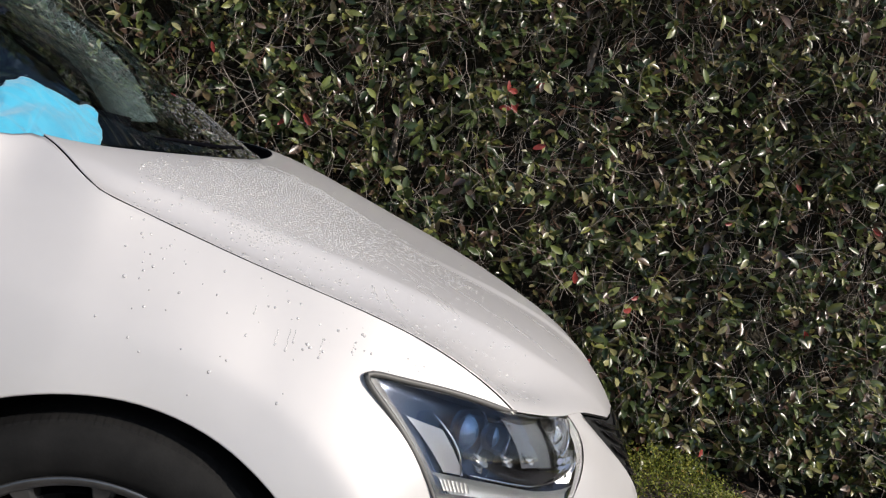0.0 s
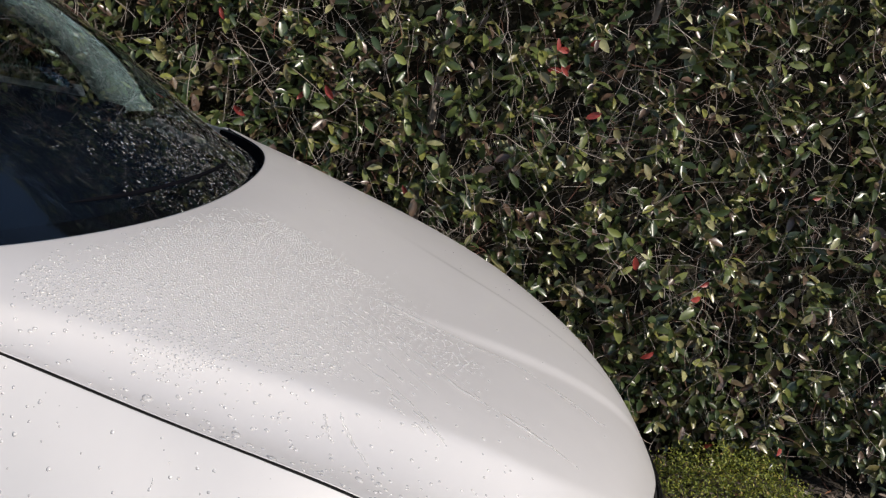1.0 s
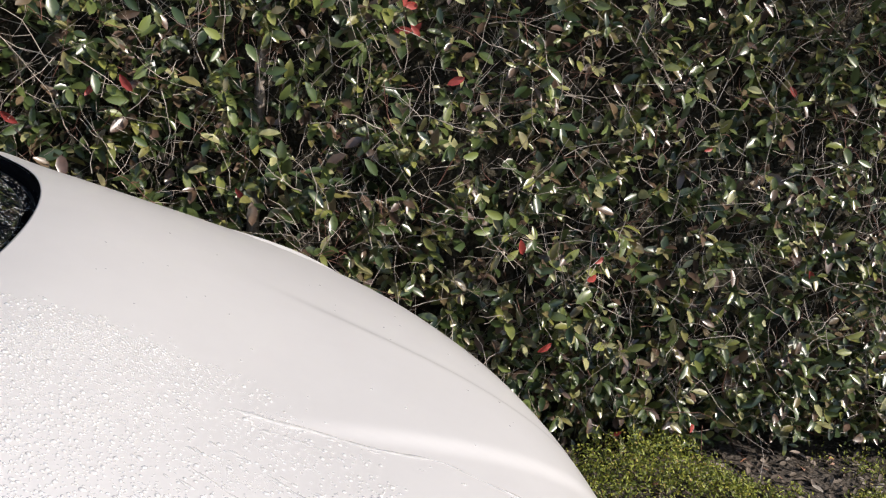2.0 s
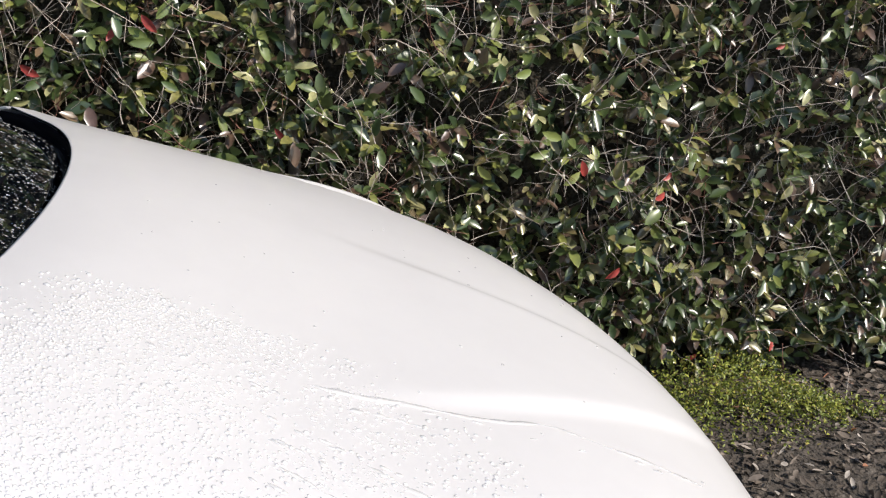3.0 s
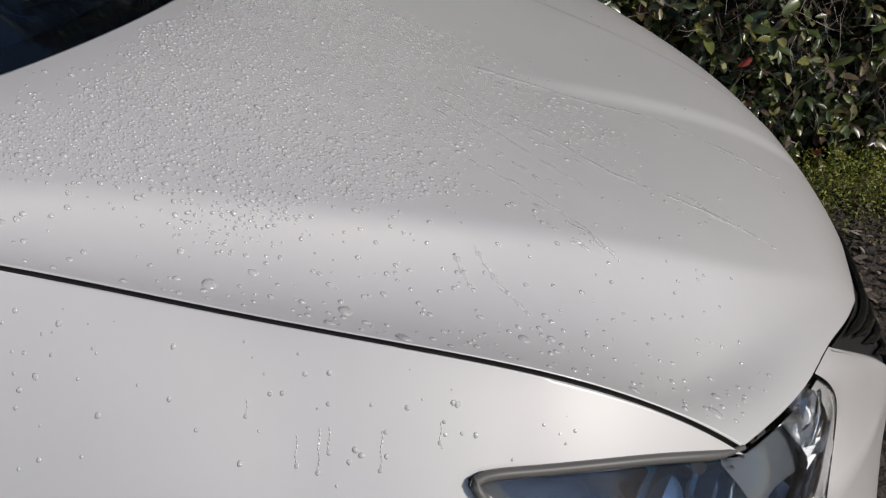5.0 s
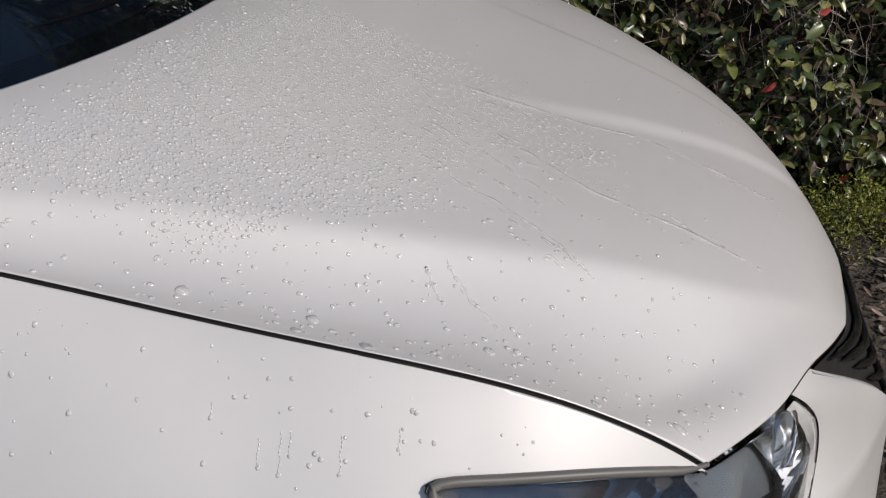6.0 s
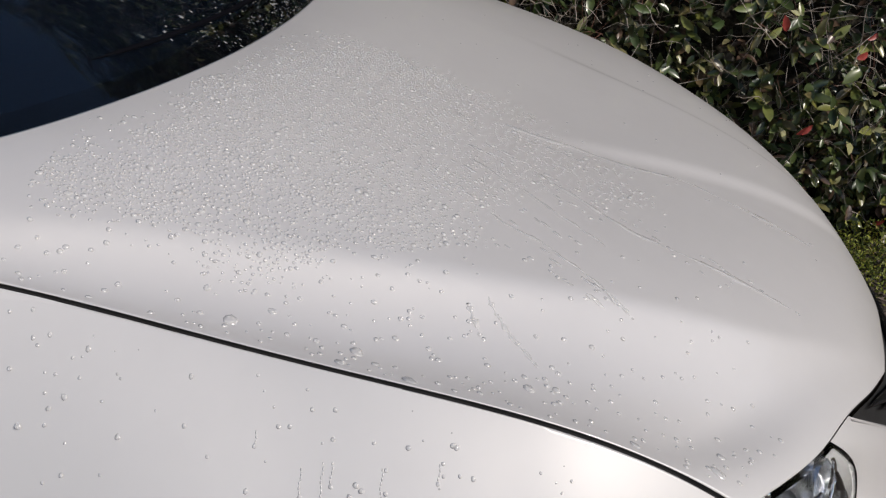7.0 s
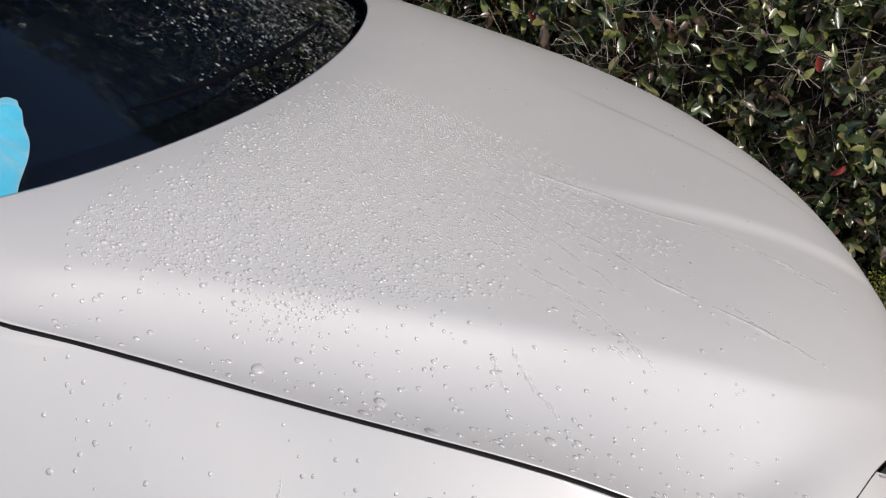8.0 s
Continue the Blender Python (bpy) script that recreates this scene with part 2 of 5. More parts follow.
def hood_z(x, y):
    """The bonnet's height: the crowned sheet, a soft ridge and a shallow valley along the gap."""
    z = crown(x, y)
    a = abs(y)
    g = gap_y(max(x, KINK[0]))
    d = g - a
    w = max(0.045, 0.07 + 0.225 * x)
    edge = w + 1.9 * max(0.0, x - 0.56) ** 2
    u = d / edge
    fade = smooth01((x + 0.16) / 0.16) * smooth01((hood_front_x(y) - x) / 0.09)
    if 0 < u < 1:
        z -= fade * lerp(0.155, 0.115, smooth01((x - 0.22) / 0.25)) * w * 4.83 * u * (1 - u) ** 1.2
    # the crease above the valley, running out to the corner of the nose
    sharp = smooth01((x - 0.02) / 0.2) * lerp(0.0006, 0.0024, smooth01((x - 0.38) / 0.26))
    z += sharp * math.exp((d - edge) / 0.032 if d < edge else (edge - d) / 0.10)
    # raised middle between two creases that converge on the nose
    c = 0.145 - 0.36 * (x - 0.60)
    z += 0.0060 * smooth01((x - 0.28) / 0.30) * (1 - smooth01((x - 0.77) / 0.09)) * (1 - smooth01((a - c + 0.016) / 0.032))
    # the nose turns down at the front edge
    z -= NOSE_DROP * min(1.0, max(0.0, 1 - (hood_front_x(y) - x) / 0.07)) ** 2 * smooth01((0.5 - a) / 0.25)
    return z


def coons(top, bottom, left, right, nu, nv):
    """Plan grid between four curves of (x, y), each a function of 0..1."""
    rows = []
    for u in [0.0, 0.003] + [i / nu for i in range(1, nu)] + [0.997, 1.0]:
        row = []
        for v in [0.0, 0.0022] + [j / nv for j in range(1, nv)] + [0.9978, 1.0]:
            p = [0, 0]
            for k in (0, 1):
                p[k] = ((1 - u) * top(v)[k] + u * bottom(v)[k] + (1 - v) * left(u)[k] + v * right(u)[k]
                        - ((1 - u) * (1 - v) * top(0)[k] + (1 - u) * v * top(1)[k] + u * (1 - v) * bottom(0)[k] + u * v * bottom(1)[k]))
            row.append(p)
        rows.append(row)
    return rows


GAP = 0.0022


def hood_side(s, sign):
    x = lerp(COWL[0] + 0.004, hood_front_x(CORNER[1] - GAP), s)
    return (x, sign * (gap_y(x) - GAP))


def hood_rear(v):
    y = lerp(-COWL[1] + GAP, COWL[1] - GAP, v)
    return (glass_base_x(y) + 0.001, y)


def hood_front(v):
    y = lerp(-CORNER[1] + GAP, CORNER[1] - GAP, v)
    return (hood_front_x(y), y)


car = thing("car", "pearl white hatchback parked beside a hedge, bonnet wet with water", "car")

plan = coons(hood_rear, hood_front, lambda s: hood_side(s, -1), lambda s: hood_side(s, 1), 96, 132)
rows = [[(x, y, hood_z(x, y)) for x, y in r] for r in plan]


def flange(p, toward, drop, pull):
    d = (Vector(toward) - Vector(p))
    d.z = 0
    d.normalize()
    return (p[0] + d.x * pull, p[1] + d.y * pull, p[2] - drop)


def hemmed(rows):
    """Rounds the edge of a panel down, all round."""
    mid = rows[len(rows) // 2][len(rows[0]) // 2]
    out = [[p for p in r] for r in rows]
    for drop, pull in ((0.0012, 0.0003), (0.0046, 0.0006)):
        src = rows
        nr = []
        nr.append([flange(p, (p[0] + 1, p[1], 0), drop, pull) for p in [src[0][0]] + src[0] + [src[0][-1]]])
        for r, o in zip(src, out):
            nr.append([flange(r[0], (r[0][0], 0, 0), drop, pull)] + o + [flange(r[-1], (r[-1][0], 0, 0), drop, pull)])
        nr.append([flange(p, (p[0] - 1, p[1], 0), drop, pull) for p in [src[-1][0]] + src[-1] + [src[-1][-1]]])
        if drop < 0.002:
            first = nr
        else:
            return first, nr


inner, outer = hemmed(rows)
Sheet().grid(inner).make("bonnet", PAINT, car, "pearl white bonnet with soft ridges, beaded with water")


def rim_of(rows_):
    return rows_[0] + [r[-1] for r in rows_[1:]] + rows_[-1][::-1][1:] + [r[0] for r in rows_[::-1]][1:]


# hem wall in black instead of paint: the gap's shade as colour
Sheet().grid([rim_of(inner), rim_of(outer)]).make("bonnet_edge_shade", RUBBER, car, "folded edge of the bonnet, coloured black for the shade in the gap")


# ---- wings (front fenders) ----
def low_y(x):
    """Half-width of the body side at wheel-arch height."""
    if x <= 0:
        return 0.872
    q = min(0.999, x / 0.90)
    return 0.872 * (1 - q ** 2.5) ** 0.4


def foot_y(x):
    """Where the foot of the glass lies at x, out from the middle."""
    q = (-WC[1] - math.sqrt(WC[1] ** 2 - 4 * WC[2] * (WC[0] - x))) / (2 * WC[2])
    return min(math.sqrt(q), 0.83)


def foot_z(y):
    return WC[3] + WC[4] * y * y + WC[5] * y ** 4


def edge_at(x):
    """The wing's inner edge: the bonnet gap, then the foot of the glass."""
    if x > COWL[0]:
        y = gap_y(x)
        return y, hood_z(x, y)
    y = foot_y(x)
    return y, lerp(hood_z(COWL[0], COWL[1]), foot_z(y), smooth01((COWL[0] - x) / 0.03))


SHOULDER = 0.738


def rim_y(x):
    """Where the wing turns over into the body side."""
    if x > KINK[0] + 0.02:
        return gap_y(x)
    a, b = edge_at(x)[0], lerp(gap_y(KINK[0] + 0.02), SHOULDER, smooth01((KINK[0] + 0.02 - x) / 0.06))
    return max(a, b) + 0.012 * math.log(1 + math.exp(-abs(a - b) / 0.012)) * smooth01((KINK[0] - x) / 0.1)


def rim_z(x):
    z0 = hood_z(KINK[0] + 0.02, gap_y(KINK[0] + 0.02))
    if x > KINK[0] + 0.02:
        return hood_z(x, gap_y(x))
    t = (KINK[0] + 0.02 - x) / 0.18
    return lerp(z0, 0.951, t) if t < 1 else lerp(0.951, 0.965, smooth01((t - 1) / 2))


def wing_y(x, z):
    zt, yt, yl = rim_z(x), rim_y(x), low_y(x)
    flare = smooth01((x - 0.02) / 0.2) * (1 - smooth01((x - 0.36) / 0.14))
    t = min(1.0, max(0.0, (zt - z) / max(0.02, zt - lerp(0.48, 0.56, flare))))
    y = yt + (yl + 0.006 + 0.025 * flare - yt) * (1 - (1 - t) ** lerp(2.4, 1.25, flare))
    if z < 0.45:
        y -= 0.05 * ((0.45 - z) / 0.3) ** 2
    r = math.hypot(x - ARCH[0], z - ARCH[1])
    q = (r - ARCH[2]) / 0.075
    y -= 0.017 * smooth01((x + 0.10) / 0.3) * (0.5 * (1 - q) + 0.5 * math.sqrt((1 - q) ** 2 + 0.005)) * smooth01((0.80 - z) / 0.1)
    return y


TIP_IN = (0.335, 0.741)
TIP, LAMP_REAR, ARCH_FRONT = (0.327, 0.744), (0.4612, 0.598), (0.2765, 0.5630)


def seam(u):
    """The joint between wing and bumper, from the wheel arch to the lamp, as x and z."""
    return (lerp(ARCH_FRONT[0], LAMP_REAR[0], u), lerp(ARCH_FRONT[1], LAMP_REAR[1], u) + 0.011 * math.sin(math.pi * u))


def rear_bow(v):
    """How far the lamp's rear edge bows forwards and up."""
    return 0.0068 * math.sin(math.pi * min(1.0, max(0.0, v)) ** 1.3)


def wing(sign):
    s = Sheet()

    def at(x, z, off=0.0):
        return (x, sign * (wing_y(x, z) + off), z)

    n = 26
    # behind the arch, over the arch, and up to the lamp
    def column(x, low):
        zt = rim_z(x)
        ye, ze = edge_at(x)
        ze -= 0.0016
        zt -= 0.0016
        col = [(x, sign * (ye + GAP - 0.0003), ze - 0.0042), (x, sign * (ye + GAP), ze - 0.0012)]
        wide = rim_y(x) - ye
        soft = smooth01((0.06 - x) / 0.26)
        corner, foot = (rim_y(x), zt), (wing_y(x, zt - 0.14), zt - 0.14)

        def turned(y, z, t):
            q = 1 - t
            by = q * q * ye + 2 * q * t * corner[0] + t * t * foot[0]
            bz = q * q * ze + 2 * q * t * corner[1] + t * t * foot[1]
            return (x, sign * lerp(y, by + GAP * q, soft), lerp(z, bz, soft))

        for k in range(5):
            e = k / 5
            col.append(turned(ye + GAP + 0.0008 + wide * e, lerp(ze, zt, e) - 0.0005 + 0.004 * math.sin(math.pi * e) * min(1, wide / 0.05), 0.35 * e))
        for e in [0, 0.0016] + [(k / n) ** 1.4 for k in range(1, n)] + [0.990, 1.0]:
            z = lerp(zt - 0.0005, low, e)
            y = wing_y(x, z) + (GAP + 0.0008) * math.exp((z - zt) / 0.02)
            t = 0.35 + 0.65 * (zt - z) / 0.14
            col.append(turned(y, z, t) if t < 1 else (x, sign * y, z))
        return col

    xs = [lerp(-0.62, ARCH[0] - ARCH[2], i / 12) for i in range(13)]
    s.grid([column(x, 0.22) for x in xs[:-1]] + [column(xs[-1] - 1e-4, 0.22)])
    a0 = math.pi
    a1 = math.atan2(ARCH_FRONT[1] - ARCH[1], ARCH_FRONT[0] - ARCH[0])
    ax = []
    for i in range(41):
        a = lerp(a0, a1, i / 40)
        ax.append((ARCH[0] + ARCH[2] * math.cos(a), ARCH[1] + ARCH[2] * math.sin(a)))
    s.grid([column(x, z) for x, z in ax])
    # lip turned into the arch
    s.grid([[at(x, z), at(x, z, -0.004), (x + (ARCH[0] - x) * 0.012, sign * (wing_y(x, z) - 0.016), z + (ARCH[1] - z) * 0.012), (x, sign * (wing_y(x, z) - 0.05), z)] for x, z in ax])
    x0 = ax[-1][0]
    mid_z = 0.745
    # between arch and lamp
    m = 16
    quad = []
    for i in range(m + 1):
        u = i / m
        lo = seam(u)
        hi = (lerp(x0, TIP_IN[0], u), lerp(mid_z, TIP_IN[1], u))
        quad.append([at(lerp(hi[0], lo[0], k / m) + rear_bow(k / m) * u, lerp(hi[1], lo[1], k / m) + rear_bow(k / m) * u) for k in range(m + 1)])
    s.grid(quad)
    # above the lamp
    cells = []
    for i in range(37):
        u = i / 36
        tx = lerp(x0, CORNER[0] - 0.002, u)
        if u < 0.16:
            w = u / 0.16
            lo = (lerp(x0, TIP_IN[0], w), lerp(mid_z, TIP_IN[1], w))
        else:
            w = (u - 0.16) / 0.84
            lo = (lerp(TIP_IN[0], CORNER[0] + 0.001, w), lamp_top(w))
        zt = rim_z(tx) - 0.0016
        col = [(tx, sign * (rim_y(tx) + GAP - 0.0003), zt - 0.0042), (tx, sign * (rim_y(tx) + GAP), zt - 0.0012)]
        for e in [0, 0.006] + [(k / 14) ** 1.2 for k in range(1, 15)]:
            x = lerp(tx, lo[0], e)
            z = rim_z(x) - 0.0021 * (1 - e) + min(lo[1] - rim_z(lo[0]), -0.001) * e
            col.append((x, sign * (wing_y(x, z) + (GAP + 0.0008) * math.exp((z - rim_z(x)) / 0.02)), z))
        cells.append(col)
    s.grid(cells)
    return s.make("front_wing", PAINT, car, "pearl white front wing round the wheel arch", weld=4e-4)


def lamp_top(w):
    """Height of the lamp's upper edge from its rear tip (0) to the bonnet's corner (1)."""
    return lerp(TIP_IN[1], hood_z(*CORNER) - 0.0015, w) + 0.0085 * math.sin(math.pi * w)


wing(-1)
wing(1)


# ---- front bumper skin ----
LOW_A, LOW_B, IN_A, IN_B = (0.53, -0.778, 0.605), (0.648, -0.690, 0.550), (0.7293, -0.5306, 0.6369), (0.7509, -0.4845, 0.5757)
INNER = (0.6770, -0.563, 0.6801)
LAMP_LOW = (0.7004, -0.6062, 0.5534)
GRILLE_TOP = (0.7135, -0.512, 0.6722)
GRILLE_SIDE = (0.913, -0.314, 0.478)


def bez(a, b, c, d, t):
    q = 1 - t
    return tuple(q ** 3 * a[k] + 3 * q * q * t * b[k] + 3 * q * t * t * c[k] + t ** 3 * d[k] for k in range(3))


def bumper(sign):
    s = Sheet()

    def m(p):
        return (p[0], sign * -p[1] if sign > 0 else p[1], p[2])

    hlb = (LAMP_REAR[0], -wing_y(*LAMP_REAR), LAMP_REAR[1] - 0.003)
    # below the lamp, from the arch to the grille's side
    rows_ = []
    for u in [0.025 * i for i in range(12)] + [0.3 + 0.38 * i / 16 for i in range(16)] + [0.68 + 0.32 * i / 12 for i in range(13)]:
        if u < 0.3:
            tx, tz = seam(u / 0.3)
            top = (tx, -wing_y(tx, tz), tz - 0.003)
        elif u < 0.68:
            w = (u - 0.3) / 0.38
            top = bez(hlb, LOW_A, LOW_B, LAMP_LOW, w)
        else:
            w = (u - 0.68) / 0.32
            top = bez(LAMP_LOW, (0.78, -0.525, 0.540), (0.85, -0.41, 0.495), (GRILLE_SIDE[0], GRILLE_SIDE[1], GRILLE_SIDE[2]), w)
        round_ = max(0.0, 1 - u / 0.2)
        lowx = lerp(0.366, 0.90, u ** 0.8)
        lowy = -0.845 * (1 - min(0.985, (lowx - 0.2) / 0.74) ** 2.6) ** 0.4 if lowx > 0.2 else -0.845
        low = (lowx, min(lowy, -0.30), 0.21)
        out = 0.03 * math.sin(math.pi * min(1, u * 1.1))
        c1 = (top[0] + out * 0.8 + 0.055 * round_, top[1] - 0.012, top[2] - 0.10 + 0.03 * round_)
        c2 = (low[0] + out + 0.012 * round_, low[1] - 0.012, low[2] + 0.14)
        rows_.append([m(bez(top, c1, c2, low, k / 16)) for k in range(17)])
    s.grid(rows_)
    # beside the lamp, up to the bonnet
    rows_ = []
    for i in range(15):
        u = i / 14
        a = bez(INNER, IN_A, IN_B, LAMP_LOW, u)
        b = bez(GRILLE_TOP, (0.792, -0.425, 0.600), (0.880, -0.352, 0.545), GRILLE_SIDE, u)
        edge = []
        for k in range(13):
            y = lerp(INNER[1], GRILLE_TOP[1], k / 12)
            edge.append((hood_front_x(y) + 0.0014, y, hood_z(hood_front_x(y), y) - 0.0006))
        shift = [[edge[k][q] - lerp(INNER[q], GRILLE_TOP[q], k / 12) for q in range(3)] for k in range(13)]
        bow = 0.02 * math.sin(math.pi * u) * (1 - u)
        e = u ** 3
        c1 = tuple(lerp(lerp(a[q], b[q], 1 / 3), (0.78, -0.525, 0.540)[q], e) + bow * (0.35, -0.5, 0.5)[q] for q in range(3))
        c2 = tuple(lerp(lerp(a[q], b[q], 2 / 3), (0.85, -0.41, 0.495)[q], e) + bow * (0.35, -0.5, 0.5)[q] for q in range(3))
        row = [bez(a, c1, c2, b, k / 12) for k in range(13)]
        rows_.append([m(tuple(p[q] + shift[k][q] * (1 - u) ** 2 for q in range(3))) for k, p in enumerate(row)])
    s.grid(rows_)
    # return edge into the grille
    rows_ = []
    for i in range(15):
        b = bez(GRILLE_TOP, (0.792, -0.425, 0.600), (0.880, -0.352, 0.545), GRILLE_SIDE, i / 14)
        rows_.append([m(b), m((b[0] - 0.004, b[1] + 0.006, b[2] + 0.001)), m((b[0] - 0.05, b[1] + 0.03, b[2] - 0.01))])
    s.grid(rows_)
    return s


sb = bumper(-1)
sb2 = bumper(1)
off = len(sb.v)
sb.v += sb2.v
sb.f += [tuple(i + off for i in f) for f in sb2.f]
# lower lip across the nose
lip = []
for i in range(25):
    y = lerp(-0.33, 0.33, i / 24)
    fx = 0.955 - 0.28 * y * y
    lip.append([(fx - 0.03, y, 0.33), (fx, y, 0.32), (fx + 0.005, y, 0.27), (fx - 0.03, y, 0.21)])
sb.grid(lip)
front_bumper = sb.make("front_bumper", PAINT, car, "pearl white front bumper with a small scuff", weld=4e-4)

# scuff on the bumper corner
def scuff():
    s = Sheet()
    rows_ = []
    for i in range(9):
        u = i / 8
        p = Vector((0.672 + 0.018 * u, -0.668 + 0.022 * u, 0.508 + 0.006 * u + 0.003 * math.sin(u * 5)))
        o = Vector((0.6, -0.8, 0.0)) * 0.001
        w = 0.0016 * math.sin(math.pi * (0.1 + 0.8 * u))
        rows_.append([p + o + Vector((0, 0, w)), p + o - Vector((0, 0, w))])
    return s.grid(rows_)


scuff().make("scuff", BLACK, car, "small dark scuff")

# ---- grille ----
def grille_at(y, v):
    """Place on the grille, from the bonnet's edge (v = 0) down to the bumper (v = 1)."""
    q = abs(y)
    top = (hood_front_x(y) + 0.002, hood_z(hood_front_x(y), y) - 0.008)
    k = min(1.0, max(0.0, (0.512 - q) / 0.202))
    low = (lerp(0.704, 0.912, k), lerp(0.655, 0.470, k))
    out = math.sin(math.pi * v) * k
    return (lerp(top[0], low[0], v) + 0.003 * out, y, lerp(top[1], low[1], v) + 0.002 * out)


rows_ = []
for i in range(41):
    y = lerp(-0.508, 0.508, i / 40)
    col = [grille_at(y, k / 10) for k in range(11)]
    e = col[-1]
    rows_.append(col + [(e[0] - 0.004, y, e[2] - 0.05), (min(e[0], 0.94 - 0.28 * y * y) - 0.012, y, 0.33)])
Sheet().grid(rows_).make("grille", BLACK, car, "black radiator grille")
for k in range(5):
    v = 0.14 + 0.18 * k
    hw = lerp(0.47, 0.33, k / 4)
    pts = []
    for i in range(25):
        p = grille_at(lerp(-hw, hw, i / 24), v)
        pts.append((p[0] + 0.005, p[1], p[2] + 0.003))
    Sheet().grid(tube(pts, [0.0001] + [0.0055] * 23 + [0.0001], 6)).make("grille_bar", GLOSS_BLACK, car)

# black seals deep in the bonnet gap
for sign in (-1, 1):
    rows_ = []
    for i in range(61):
        x = lerp(COWL[0] + 0.002, CORNER[0], i / 60)
        y, z = gap_y(x), hood_z(x, gap_y(x))
        rows_.append([(x, sign * (y - 0.006), z - 0.0046), (x, sign * y, z - 0.0040), (x, sign * (y + 0.0032), z - 0.0075)])
    Sheet().grid(rows_).make("bonnet_seal", RUBBER, car, "black rubber seal in the bonnet gap")
rows_ = []
for i in range(61):
    y = lerp(-CORNER[1], CORNER[1], i / 60)
    x = hood_front_x(y)
    z = hood_z(x, y)
    rows_.append([(x - 0.022, y, z - 0.005), (x - 0.010, y, z - 0.012), (x - 0.030, y, z - 0.032)])
Sheet().grid(rows_).make("bonnet_front_seal", RUBBER, car, "black rubber seal under the bonnet's front edge")

# under-bonnet pan and arch liners, so that no gap shows through
s = Sheet()
rows_ = []
for i in range(13):
    x = lerp(-0.12, 0.74, i / 12)
    hw = min(0.70, gap_y(min(max(x, -0.16), 0.55))) if x < 0.56 else lerp(0.66, 0.36, (x - 0.56) / 0.18)
    rows_.append([(x, lerp(-hw - 0.012, hw + 0.012, j / 16), hood_z(min(x, 0.80), lerp(-hw, hw, j / 16)) - (0.03 if x < 0.5 else 0.045)) for j in range(17)])
s.grid(rows_).make("bonnet_pan", BLACK, car)


def liner(sign):
    s = Sheet()
    rows_ = []
    for i in range(25):
        a = lerp(-0.25, math.pi + 0.25, i / 24)
        r = ARCH[2] + 0.004
        x, z = ARCH[0] + r * math.cos(a), ARCH[1] + r * math.sin(a)
        rows_.append([(x, sign * 0.82, z), (x, sign * 0.70, z + 0.005), (x, sign * 0.50, z), (ARCH[0], sign * 0.50, ARCH[1])])
    s.grid(rows_).make("wheel_arch_liner", BLACK, car)


liner(-1)
liner(1)


